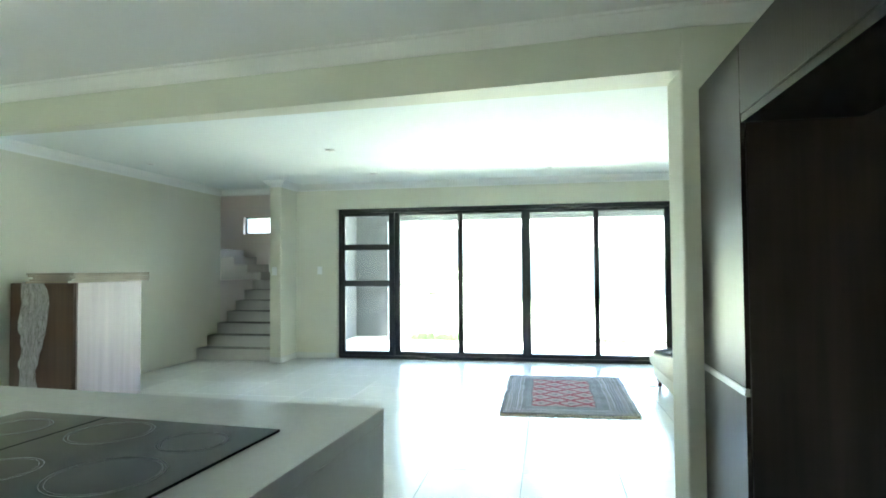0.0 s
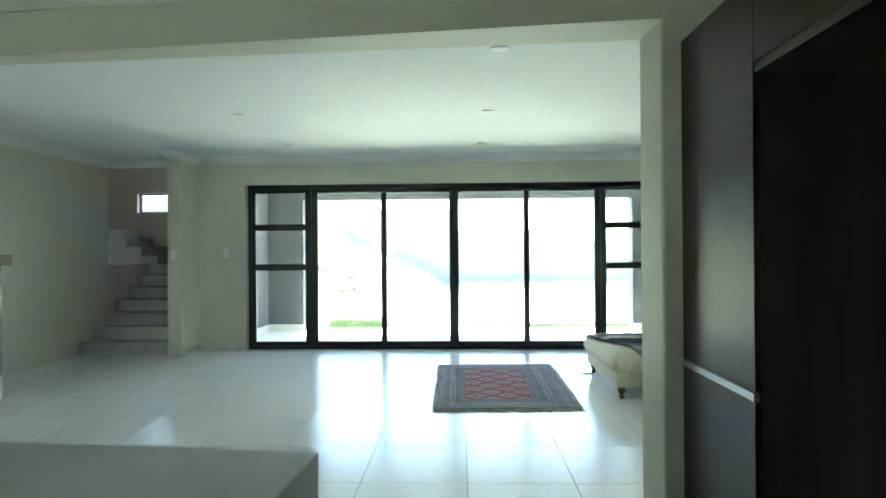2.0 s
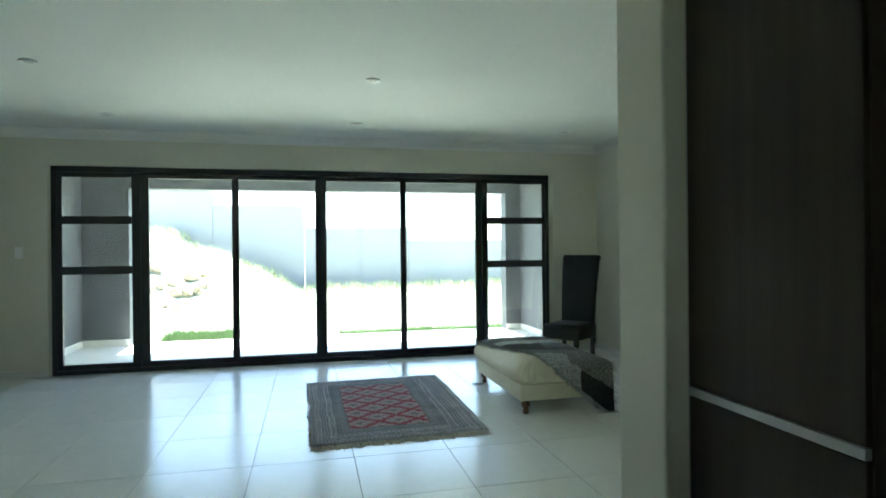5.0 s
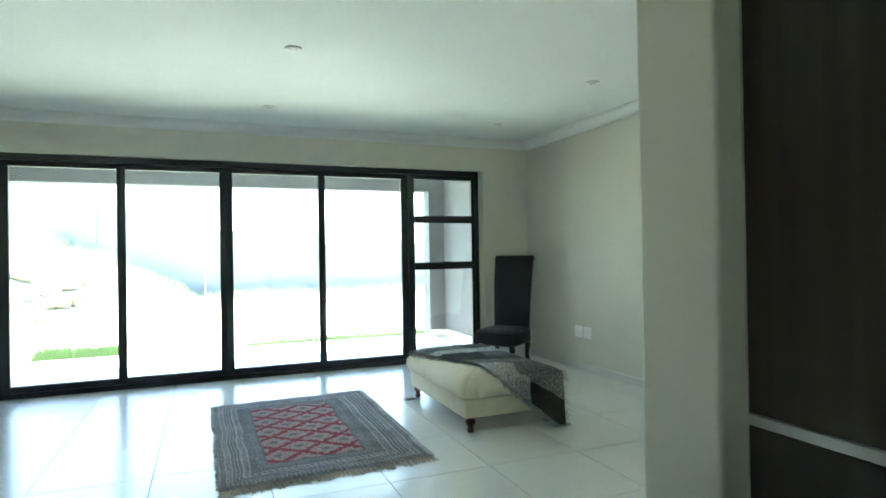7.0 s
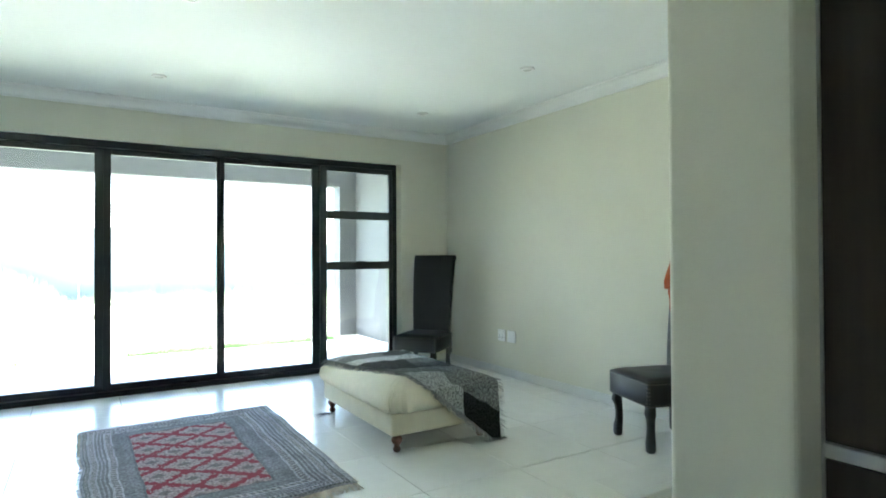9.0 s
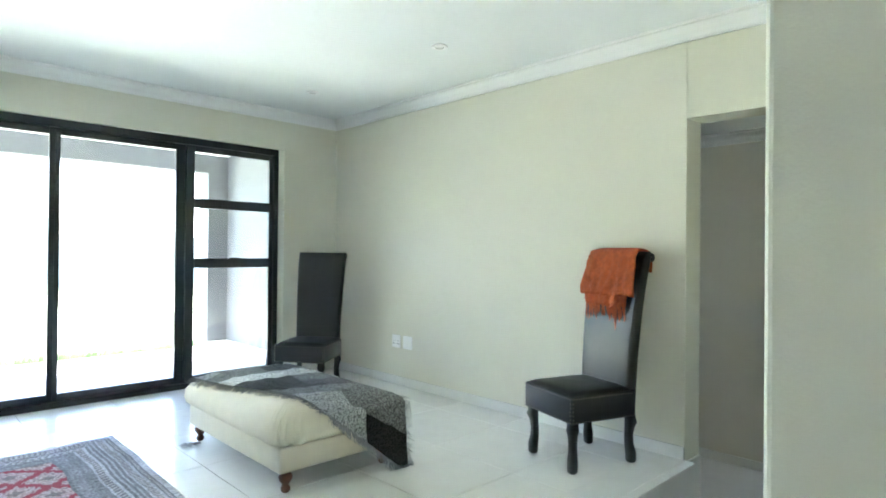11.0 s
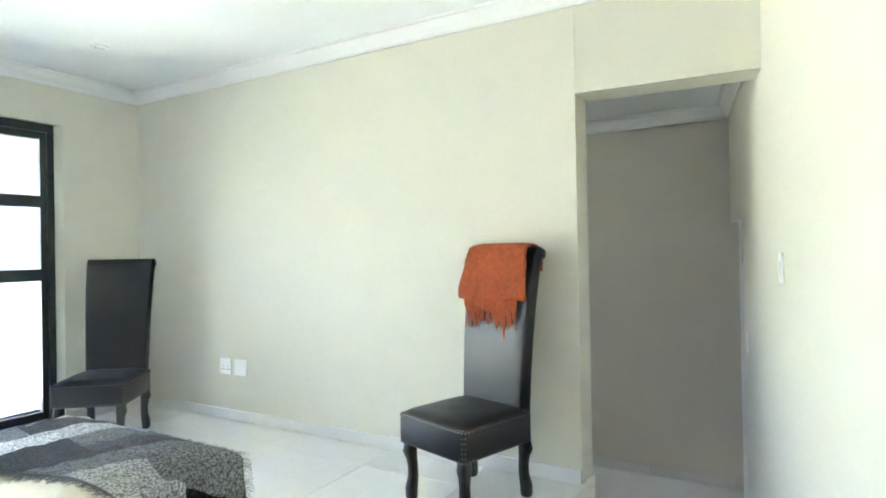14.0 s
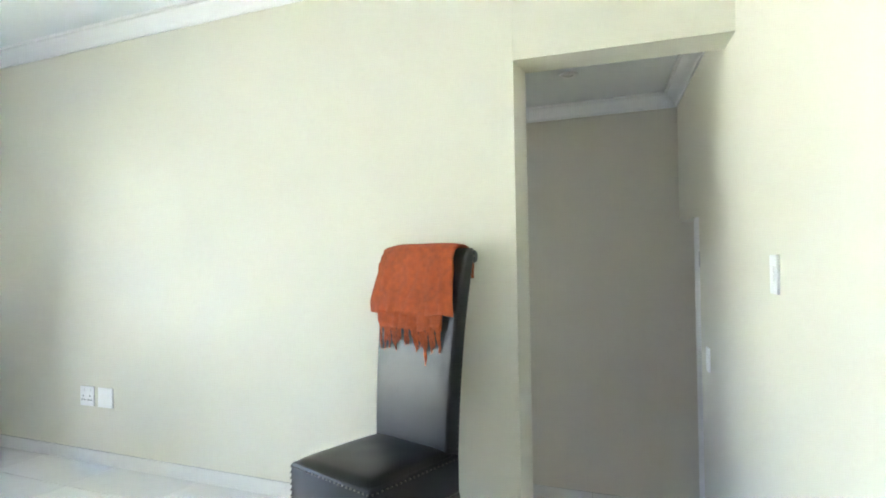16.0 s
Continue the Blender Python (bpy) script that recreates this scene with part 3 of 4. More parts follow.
# grass tufts on the edge of the lawn
rnd = random.Random(5)
bm = bmesh.new()
for k in range(24000):
    x = rnd.uniform(-3.0, 4.2)
    y = 12.06 + abs(rnd.gauss(0, 0.26))
    dense = 1.0 if -2.4 < x < -1.4 else 0.25 if -1.15 < x < -0.85 else 0.5 if x > 0.1 else 0.0
    if rnd.random() > dense:
        continue
    h = rnd.uniform(0.05, 0.19) * (1.25 if x < -1.3 else 0.8)
    a, lean = rnd.uniform(0, 6.28), rnd.uniform(0.0, 0.09)
    w = rnd.uniform(0.004, 0.009)
    z = ground_height(x, y) - 0.01
    dx, dy = math.cos(a), math.sin(a)
    v = [bm.verts.new((x - w * dy, y + w * dx, z)), bm.verts.new((x + w * dy, y - w * dx, z)), bm.verts.new((x + lean * 0.5 * dx, y + lean * 0.5 * dy, z + h * 0.6)), bm.verts.new((x + lean * dx, y + lean * dy, z + h))]
    bm.faces.new((v[0], v[1], v[2]))
    bm.faces.new((v[0], v[2], v[3]))
tagged(part("grass", bm, GRASS), "bright green grass tufts along the patio edge", "grass", kind="stuff")


def rock(x, y, r, k):
    bm = bmesh.new()
    bmesh.ops.create_icosphere(bm, subdivisions=2, radius=r)
    for v in bm.verts:
        d = 0.75 + 0.6 * noise.noise(v.co * (1.3 / r) + Vector((k * 7.1, 0, k)))
        v.co = Vector((v.co.x * d * 1.2, v.co.y * d, v.co.z * d * 0.8))
    ob = part("rock", bm, ROCK)
    ob.location = (x, y, ground_height(x, y) + r * 0.25)
    return tagged(ob, "pale sandstone rock lying on the bank", "rock", "rocks on the bank")


for k in range(44):
    rock(-4.9 + rnd.uniform(0, 2.4), 15.3 + rnd.uniform(-0.9, 1.3), rnd.uniform(0.07, 0.2), k)
bm = bmesh.new()
for k in range(6000):
    x, y = rnd.uniform(-6.5, 6.0), 19.9 - abs(rnd.gauss(0, 1.1))
    z = ground_height(x, y) - 0.01
    h = rnd.uniform(0.08, 0.42) * (0.4 + abs(noise.noise(Vector((x * 1.5, y * 1.5, 8)))))
    a, lean = rnd.uniform(0, 6.28), rnd.uniform(0.02, 0.12)
    w = rnd.uniform(0.008, 0.02)
    dx, dy = math.cos(a), math.sin(a)
    v = [bm.verts.new((x - w * dy, y + w * dx, z)), bm.verts.new((x + w * dy, y - w * dx, z)), bm.verts.new((x + lean * dx, y + lean * dy, z + h))]
    bm.faces.new(v)
tagged(part("dry_weeds", bm, DRYGRASS), "pale dry weeds growing over the bank", "weeds", kind="stuff")


# ---- kitchen ----
ISLAND = pose(-0.419, 3.488, 0, 0, 0, -4.8) @ pose(0.419, -3.488, 0)   # the island stands square to the kitchen
island = thing("kitchen_island", ISLAND, "white stone-topped kitchen island with plain sides", "island")
part("body", boxes((-3.4, 2.42, 0.0, -0.455, 3.455, 0.836), w=0.002), STONE, island)
isl_top = tagged(part("worktop", boxes((-3.45, 2.35, 0.838, -0.419, 3.488, 0.880), w=0.002), STONE), "continuous white engineered stone worktop on the island", "worktop")
part("waterfall_end", boxes((-0.454, 2.35, 0.0, -0.4195, 3.4875, 0.8375), w=0.0006), STONE, island, "white stone end panel")
isl_top.matrix_world = ISLAND


def ring(bm, cx, cy, r, w, z):
    n = 56
    loft(bm, [[(cx + q * math.cos(6.28319 * i / n), cy + q * math.sin(6.28319 * i / n), z) for i in range(n)] for q in (r - w, r)], cap=False)


def hob(x0, x1, y0, y1, zones):
    e = thing("ceramic_hob", ISLAND @ pose(0.044, -0.011, -0.008), "black glass ceramic hob set on the island worktop", "hob", "hobs on the island")
    part("glass_plate", boxes((x0, y0, 0.889, x1, y1, 0.896), w=0.002), HOBGLASS, e)
    for cx, cy, r in zones:
        bm = bmesh.new()
        ring(bm, cx, cy, r, 0.002, 0.8968)
        ring(bm, cx, cy, r - 0.009, 0.0012, 0.8968)
        part("cooking_zone", bm, HOBMARK, e, "pale printed cooking ring")
    return e


hob(-1.172, -0.632, 2.63, 3.195, [(-0.777, 3.046, 0.081), (-1.037, 3.065, 0.102), (-0.798, 2.81, 0.113), (-1.042, 2.78, 0.081)])
hob(-1.474, -1.176, 2.63, 3.195, [(-1.325, 3.05, 0.081), (-1.325, 2.78, 0.095)])

CF, CY0, CY1 = 0.807, 4.178, 4.786
tall = thing("tall_cabinet", pose(0, 0, 0), "tall dark wood-grain kitchen cabinet with two doors", "cabinet")
part("body", boxes((CF + 0.02, CY0, 0.1, 1.18, CY1 - 0.005, 2.16), (1.18, CY0, 0.1, 1.39, CY1 - 0.005, 1.97)), NICHE, tall)
part("plinth", boxes((CF + 0.06, CY0, 0, 1.39, CY1 - 0.005, 0.1)), NICHE, tall)
ud = part("upper_door", boxes((CF, CY0 + 0.003, 0.832, CF + 0.018, CY1 - 0.008, 2.163), w=0.0015), CABPANEL, tall)
part("lower_door", boxes((CF, CY0 + 0.003, 0.1, CF + 0.018, CY1 - 0.008, 0.80), w=0.0015), CABPANEL, tall)
part("handle", boxes((CF - 0.004, CY0 + 0.003, 0.803, CF + 0.016, CY1 - 0.008, 0.829), w=0.002), ALU, ud, "brushed aluminium grip rail")
part("edge_strip", boxes((CF + 0.002, CY1 - 0.006, 0.0, CF + 0.02, CY1, 2.163)), ALU, tall, "pale aluminium edge strip")
bridge = thing("bridging_cabinet", pose(0, 0, 0), "dark wood-grain panel bridging over the fridge niche", "cabinet")
part("door", boxes((CF, 3.0, 1.885, CF + 0.018, CY0 - 0.003, 2.163), w=0.0015), CABPANEL, bridge)
part("underside", boxes((CF + 0.03, 3.0, 1.852, 1.23, CY0 - 0.003, 1.87)), NICHE, bridge)
part("bottom_rail", boxes((CF + 0.003, 3.0, 1.85, CF + 0.03, CY0 - 0.003, 1.88)), CABPANEL, bridge)
side = thing("larder_cabinet", pose(0, 0, 0), "tall dark wood-grain larder cabinet beyond the niche", "cabinet")
part("body", boxes((CF + 0.02, 1.7, 0.0, 1.39, 3.0, 2.16)), NICHE, side)
part("door", boxes((CF, 1.703, 0.1, CF + 0.018, 2.348, 2.16), w=0.0015), CABINET, side)
part("door", boxes((CF, 2.352, 0.1, CF + 0.018, 2.997, 2.16), w=0.0015), CABINET, side)
structure("niche_back", boxes((1.37, 3.0, 0, 1.395, CY0, 1.97)), NICHE, "dark wood-grain panel at the back of the niche", "panel")


# ---- living room ----
cup = thing("wooden_cupboard", pose(0, 0, 0), "walnut cupboard with a pale side board against the wall", "cupboard")
part("body", boxes((-4.85, 6.42, 0.0, -4.17, 7.26, 1.185), w=0.004), CUPBOARD, cup)
# Side board is much paler than the walnut body and front board.
part("side_board", boxes((-4.168, 6.43, 0.012, -4.15, 7.27, 1.185), w=0.003), PALEBOARD, cup, "pale wood side board")
part("front_board", boxes((-4.85, 6.405, 0.012, -4.175, 6.418, 1.182), w=0.002), CUPBOARD, cup)
for k in range(5):
    o = 0.006 * ((k * 37) % 5 - 2)
    tagged(part("plank", boxes((-4.52 + o - (0.05 if k == 4 else 0), 6.28 + o * 2, 1.187 + 0.018 * k, -4.08 + o, 7.30 - o, 1.203 + 0.018 * k), w=0.002), PLYBOARD), "flat wooden plank in a stack on the cupboard", "plank", "planks on the cupboard")
# clear film hanging over the front edge
bm = bmesh.new()
rows = []
for i in range(60):
    z = 1.20 - i * 0.02
    rows.append([(-4.715 + 0.3 * j / 23 * (0.8 + 0.2 * math.sin(i * 0.11)) + 0.03 * noise.noise(Vector((i * 0.08, 1, 0))), 6.395 - 0.05 * abs(noise.noise(Vector((j * 0.45 + i * 0.05, i * 0.07, 2)))) - 0.02 * abs(noise.noise(Vector((j * 0.9, i * 0.2, 5)))), z) for j in range(24)])
loft(bm, rows, closed=False)
tagged(part("plastic_film", bm, FILM, None, "", True), "crumpled clear plastic film hanging on the cupboard front", "plastic film")


def chair_mesh(at, label):
    """High-backed leather dining chair; the front looks to -y, the origin is on the floor."""
    c = thing("dining_chair", at, label, "chair", "high-backed chairs")
    for sx in (-1, 1):
        for sy, dy in ((-1, 0.0), (1, 0.012)):
            bm = bmesh.new()
            prof = [(0.0, 0.020, 0.002), (0.012, 0.026, 0.002), (0.06, 0.027, 0.002), (0.11, 0.023, -0.004), (0.16, 0.022, -0.004), (0.20, 0.024, 0.0), (0.235, 0.031, 0.006), (0.26, 0.028, 0.004), (0.29, 0.030, 0.0)]
            rings = []
            for z, r, o in prof:
                cx, cy = sx * (0.185 + o), sy * (0.205 + o) + dy * (1 - z / 0.29)
                rings.append([(cx + r * math.copysign(abs(math.cos(t)) ** 0.6, math.cos(t)), cy + r * math.copysign(abs(math.sin(t)) ** 0.6, math.sin(t)), z) for t in [math.pi * (0.125 + k / 8) for k in range(16)]])
            loft(bm, rings)
            part("leg", bm, CHAIRLEG, c, "", True)
    bm = boxes((-0.225, -0.245, 0.276, 0.225, 0.22, 0.430), w=0.012)
    seat_box = part("seat_box", bm, LEATHER, c, "", True)
    bm = bmesh.new()
    n = 18
    top = [[None] * (n + 1) for _ in range(n + 1)]
    for i in range(n + 1):
        for j in range(n + 1):
            a, b = 2 * i / n - 1, 2 * j / n - 1
            h = 0.030 * (1 - a ** 6) ** 0.5 * (1 - b ** 6) ** 0.5
            top[i][j] = bm.verts.new((0.224 * a, -0.0125 + 0.232 * b, 0.421 + h + 0.002 * noise.noise(Vector((a * 2, b * 2, 1)))))
    for i in range(n):
        for j in range(n):
            bm.faces.new((top[i][j], top[i + 1][j], top[i + 1][j + 1], top[i][j + 1]))
    part("seat_cushion", bm, LEATHER, c, "", True)
    bm = bmesh.new()
    rings = []
    for k in range(25):
        s = k / 24
        z = 0.30 + 0.93 * s
        w = 0.198 + 0.032 * s
        yc = 0.205 + 0.02 * s + 0.085 * s ** 2.4
        th = 0.042 - 0.010 * s
        if k == 24:
            th *= 0.6
        rc = 0.014
        sec = []
        for cx, cy, a0 in ((w - rc, th - rc, 0), (-w + rc, th - rc, 90), (-w + rc, -th + rc, 180), (w - rc, -th + rc, 270)):
            for q in range(5):
                a = radians(a0 + 22.5 * q)
                sec.append((cx + rc * math.cos(a), yc + cy + rc * math.sin(a), z))
            if a0 in (0, 180):
                n0 = -1 if a0 == 180 else 1
                for f in (0.6, 0.2, -0.2, -0.6):
                    sec.append((n0 * f * (w - rc), yc + n0 * th, z))
        rings.append(sec)
    loft(bm, rings)
    backrest = part("backrest", bm, LEATHER, c, "", True)
    bm = bmesh.new()
    loft(bm, [[(x, 0.335 + 0.022 * math.cos(t), 1.195 + 0.026 * math.sin(t)) for t in [6.28319 * k / 12 for k in range(12)]] for x in (-0.226, -0.22, 0.22, 0.226)])
    part("back_scroll", bm, LEATHER, backrest, "rolled leather edge behind the top", True)
    bm = bmesh.new()
    pts = []
    m = 20
    for i in range(m + 1):
        x = -0.215 + 0.43 * i / m
        pts += [(x, -0.247, 0.416), (x, -0.247, 0.288)]
    for i in range(m + 1):
        y = -0.235 + 0.44 * i / m
        pts += [(sx * 0.227, y, 0.416) for sx in (-1, 1)] + [(sx * 0.227, y, 0.288) for sx in (-1, 1)]
    for i in range(5):
        pts += [(sx * 0.2165, -0.2475, 0.305 + 0.022 * i) for sx in (-1, 1)] + [(sx * 0.227, -0.236, 0.305 + 0.022 * i) for sx in (-1, 1)]
    seat_pts, pts = pts, []
    for i in range(36):
        s = 0.13 + 0.86 * i / 36
        for sx in (-1, 1):
            pts.append((sx * (0.198 + 0.032 * s + 0.001), 0.205 + 0.02 * s + 0.085 * s ** 2.4 + 0.022, 0.30 + 0.93 * s))
    bm.free()
    for owner, row in ((seat_box, seat_pts), (backrest, pts)):
        bm = bmesh.new()
        for p in row:
            bmesh.ops.create_icosphere(bm, subdivisions=1, radius=0.0042, matrix=Matrix.Translation(p))
        tagged(part("nail_trim", bm, STUD, owner, "row of small metal upholstery nails", True), kind="stuff")
    return c


chair_mesh(pose(2.762, 6.652, 0, 0, 0, 252) @ Matrix.Scale(0.985, 4), "black leather high-backed chair draped with an orange throw")
chair_mesh(pose(2.485, 9.2, 0, 0, 0, 307) @ Matrix.Scale(0.962, 4), "dark leather high-backed chair in the corner beside the window")

# throw folded over the chair's top
sc = thing("orange_throw", pose(2.762, 6.652, 0, 0, 0, 252) @ Matrix.Scale(0.985, 4), "rust orange woven throw folded over the chair back", "throw")


def drape(width, front, back, lift, x_off, name, flare):
    pts = []
    for k in range(16):
        s = k / 15
        z = 1.225 - front + front * s
        q = (z - 0.30) / 0.93
        pts.append((0.205 + 0.02 * q + 0.085 * max(q, 0) ** 2.4 - 0.047 - lift, z))
    for t in range(1, 7):
        a = math.pi * t / 7
        pts.append((0.31 - (0.047 + lift) * math.cos(a), 1.228 + (0.012 + lift) * math.sin(a)))
    for k in range(8):
        pts.append((0.362 + lift, 1.225 - back * k / 7))
    bm = bmesh.new()
    rows = []
    for k, (y, z) in enumerate(pts):
        r = []
        for j in range(25):
            u = j / 24
            fold = (0.010 * noise.noise(Vector((u * 7, k * 0.12, 4 + flare * 20))) + 0.011 * math.sin(u * 19 + 3 * noise.noise(Vector((u * 3, k * 0.1, 4))))) * max(0.15, 1 - k / 17)
            x = x_off + width * (u - 0.5) * (1 + flare * max(0, 1 - k / 15)) + 0.014 * noise.noise(Vector((u * 3, k * 0.22, 9 + flare * 30)))
            crease = 0.005 * noise.noise(Vector((u * 6 + k * 0.35, k * 0.45, 3 + flare * 9))) + 0.003 * noise.noise(Vector((u * 16, k * 0.9, 6)))
            r.append((x, y - abs(fold) * 1.5 - 0.003 - abs(crease) * (1.6 if k < 18 else 0.4), z + 0.022 * noise.noise(Vector((u * 4, 0, 2))) * max(0, 1 - k / 6) - (0.010 * (2 * abs(u - 0.5)) ** 6 if 12 < k < 24 else 0)))
        rows.append(r)
    loft(bm, rows, closed=False)
    ob = part(name, bm, SCARF, sc, "", True)
    so = ob.modifiers.new("thickness", "SOLIDIFY")
    so.thickness = 0.006
    return ob


und = drape(0.352, 0.322, 0.10, 0.004, -0.01, "under_fold", 0.02)
drape(0.405, 0.262, 0.12, 0.014, -0.012, "upper_fold", 0.16)
bm = bmesh.new()
rf = random.Random(8)
for k in range(26):
    x = -0.172 + 0.325 * k / 25 + rf.uniform(-0.004, 0.004)
    z = 0.918
    y0 = 0.205 + 0.02 * 0.68 + 0.085 * 0.68 ** 2.4 - 0.060
    ln = rf.uniform(0.065, 0.115) * (1.7 if k in (7, 18, 19) else 1)
    sway = rf.uniform(-0.018, 0.018)
    for q in range(4):
        pts = [(x + rf.uniform(-0.003, 0.003), y0 - 0.004, z)]
        wave = rf.uniform(0, 6.28)
        for s in range(1, 7):
            pts.append((x + sway * s / 6 + 0.0045 * math.sin(wave + s * 1.9), y0 - 0.005 + 0.004 * math.cos(wave + s * 1.9) + 0.002 * s, z - ln * (0.85 + 0.06 * q) * s / 6))
        strand(bm, pts, 0.0034)
tagged(part("fringe", bm, SCARF, und, "knotted orange fringe"), kind="stuff")

# ---- ottoman, throw and rug ----
OX0, OX1, OY0, OY1 = 1.175, 1.93, 7.31, 8.50
ott = thing("ottoman", pose(0, 0, 0), "cream linen ottoman with a soft cushion top", "ottoman")
part("base", boxes((OX0 + 0.02, OY0 + 0.02, 0.103, OX1 - 0.02, OY1 - 0.02, 0.235), w=0.014), LINEN, ott, "", True)
bm = bmesh.new()
rings = []
for z, g in ((0.232, -0.03), (0.24, 0.0), (0.262, 0.026), (0.295, 0.036), (0.33, 0.030), (0.36, 0.006), (0.390, -0.035), (0.408, -0.085), (0.418, -0.16), (0.423, -0.26), (0.424, -0.36)):
    ring_pts = []
    for k in range(256):
        t = 6.28319 * k / 256
        cx, cy = (OX0 + OX1) / 2, (OY0 + OY1) / 2
        ax, ay = (OX1 - OX0) / 2 + g, (OY1 - OY0) / 2 + g
        e = 0.22
        wr = 1 + 0.016 * noise.noise(Vector((math.cos(t) * 9, math.sin(t) * 9, z * 4))) + 0.010 * noise.noise(Vector((math.cos(t) * 24, math.sin(t) * 24, z * 3))) + (0.009 * noise.noise(Vector((math.cos(t) * 52, math.sin(t) * 52, z * 2))) if 0.235 < z < 0.40 else 0)
        ring_pts.append((cx + ax * wr * math.copysign(abs(math.cos(t)) ** e, math.cos(t)), cy + ay * wr * math.copysign(abs(math.sin(t)) ** e, math.sin(t)), z + 0.006 * noise.noise(Vector((math.cos(t) * 4, math.sin(t) * 4, 1)))))
    rings.append(ring_pts)
loft(bm, rings)
part("cushion", bm, LINEN, ott, "", True)
LEG = [(0.016, 0.0), (0.022, 0.008), (0.024, 0.022), (0.016, 0.036), (0.020, 0.044), (0.032, 0.062), (0.035, 0.078), (0.028, 0.092), (0.020, 0.098), (0.034, 0.104), (0.036, 0.118)]
for x in (OX0 + 0.075, OX1 - 0.075):
    for y in (OY0 + 0.06, OY1 - 0.06):
        bm = bmesh.new()
        lathe(bm, LEG, x, y)
        part("leg", bm, MAHOGANY, ott, "turned red-brown wooden leg", True)


def cushion_top(x, y):
    d = min(x - OX0, OX1 - x, y - OY0, OY1 - y)
    return 0.362 + 0.062 * min(1, max(0, d) / 0.16) ** 0.6


def fold(x, y):
    """Lay a flat point of the throw over the ottoman's top and down its sides."""
    z_drop = 0
    ex, ey = OX1 + 0.028, OY0 - 0.028
    px, py = x, y
    if y < ey:
        z_drop = max(z_drop, ey - y)
        py = ey - 0.012 - 0.16 * (ey - y)
    if x > ex:
        z_drop = max(z_drop, x - ex)
        px = ex + 0.012 + 0.12 * (x - ex)
    if y > OY1 + 0.02:
        z_drop = max(z_drop, y - OY1 - 0.02)
        py = OY1 + 0.03
    z = cushion_top(min(max(px, OX0), OX1), min(max(py, OY0), OY1)) + 0.008
    return Vector((px, py, max(0.012, z - z_drop * 0.97)))


thr = thing("grey_throw", pose(0, 0, 0), "fringed grey block-patterned wool throw draped over the ottoman", "throw")
A, B, C, D = Vector((1.21, 8.47)), Vector((2.0, 8.57)), Vector((1.91, 6.87)), Vector((1.43, 7.28))
flat = lambda u, v: (A * (1 - u) + B * u) * (1 - v) + (D * (1 - u) + C * u) * v - Vector((0.14, 0.10)) * (1 - u) * v * (1 - v)
bm = bmesh.new()
uvl = bm.loops.layers.uv.new("UVMap")
NU, NV = 60, 90
g = []
for j in range(NV + 1):
    r = []
    for i in range(NU + 1):
        u, v = i / NU, j / NV
        p = flat(u, v)
        p = p + Vector((0.012 * noise.noise(Vector((u * 9, v * 9, 1))), 0.012 * noise.noise(Vector((u * 9, v * 9, 5)))))
        q = fold(p.x, p.y)
        q.z += 0.006 * noise.noise(Vector((u * 12, v * 14, 7))) + 0.003 * noise.noise(Vector((u * 60, v * 80, 2)))
        wv = bm.verts.new(q)
        r.append(wv)
    g.append(r)
for j in range(NV):
    for i in range(NU):
        f = bm.faces.new((g[j][i], g[j][i + 1], g[j + 1][i + 1], g[j + 1][i]))
        for lp, (a, b) in zip(f.loops, ((i, j), (i + 1, j), (i + 1, j + 1), (i, j + 1))):
            lp[uvl].uv = (a / NU, b / NV)
blk = part("cloth", bm, BLANKET, thr, "", True)
so = blk.modifiers.new("thickness", "SOLIDIFY")
so.thickness = 0.006
bm = bmesh.new()
rf = random.Random(3)
for k in range(2100):
    e = rf.choice("LLRTBB")
    s = rf.random()
    ln = rf.uniform(0.012, 0.050)
    u, v, du, dv = {"L": (0, s, -1, 0), "R": (1, s, 1, 0), "T": (s, 0, 0, -1), "B": (s, 1, 0, 1)}[e]
    p0 = flat(u, v)
    out = (flat(u + du * 0.05, v + dv * 0.05) - p0).normalized()
    a, b = fold(p0.x, p0.y), None
    p1 = p0 + out * ln + Vector((rf.uniform(-0.012, 0.012), rf.uniform(-0.012, 0.012)))
    b = fold(p1.x, p1.y)
    strand(bm, [a, (a + b) / 2 + Vector((0, 0, rf.uniform(0, 0.010))), b - Vector((0, 0, 0.004))], 0.0013)
for k in range(26):
    x, y = 1.13 + rf.uniform(0, 0.10), 8.38 + rf.uniform(-0.03, 0.03)
    strand(bm, [(x, y, 0.006), (x + rf.uniform(-0.03, 0.01), y + rf.uniform(-0.02, 0.02), 0.012), (x + rf.uniform(-0.06, 0), y + rf.uniform(-0.03, 0.03), 0.004)], 0.0025)
tagged(part("fringe", bm, WOOLGREY, blk, "short charcoal fringe"), kind="stuff")

rug = thing("bokhara_rug", pose(0, 0, 0), "worn slate and red lattice-patterned rug on the tiles", "rug")
RX0, RX1, RY0, RY1 = -0.35, 0.845, 7.0, 8.82
bm = bmesh.new()
uvl = bm.loops.layers.uv.new("UVMap")
n = 40
g = []
for j in range(n + 1):
    r = []
    for i in range(n + 1):
        u, v = i / n, j / n
        wob = 0.022 * noise.noise(Vector((v * 6, u * 2, 2)))
        r.append(bm.verts.new((RX0 + (RX1 - RX0) * u + wob - 0.03 * (v if u < 0.5 else -0.6 * v) * abs(u - 0.5) * 2, RY0 + (RY1 - RY0) * v + 0.012 * noise.noise(Vector((u * 5, 1, 2))) + 0.05 * (u - 0.5), 0.009 + 0.003 * noise.noise(Vector((u * 6, v * 8, 3))))))
    g.append(r)
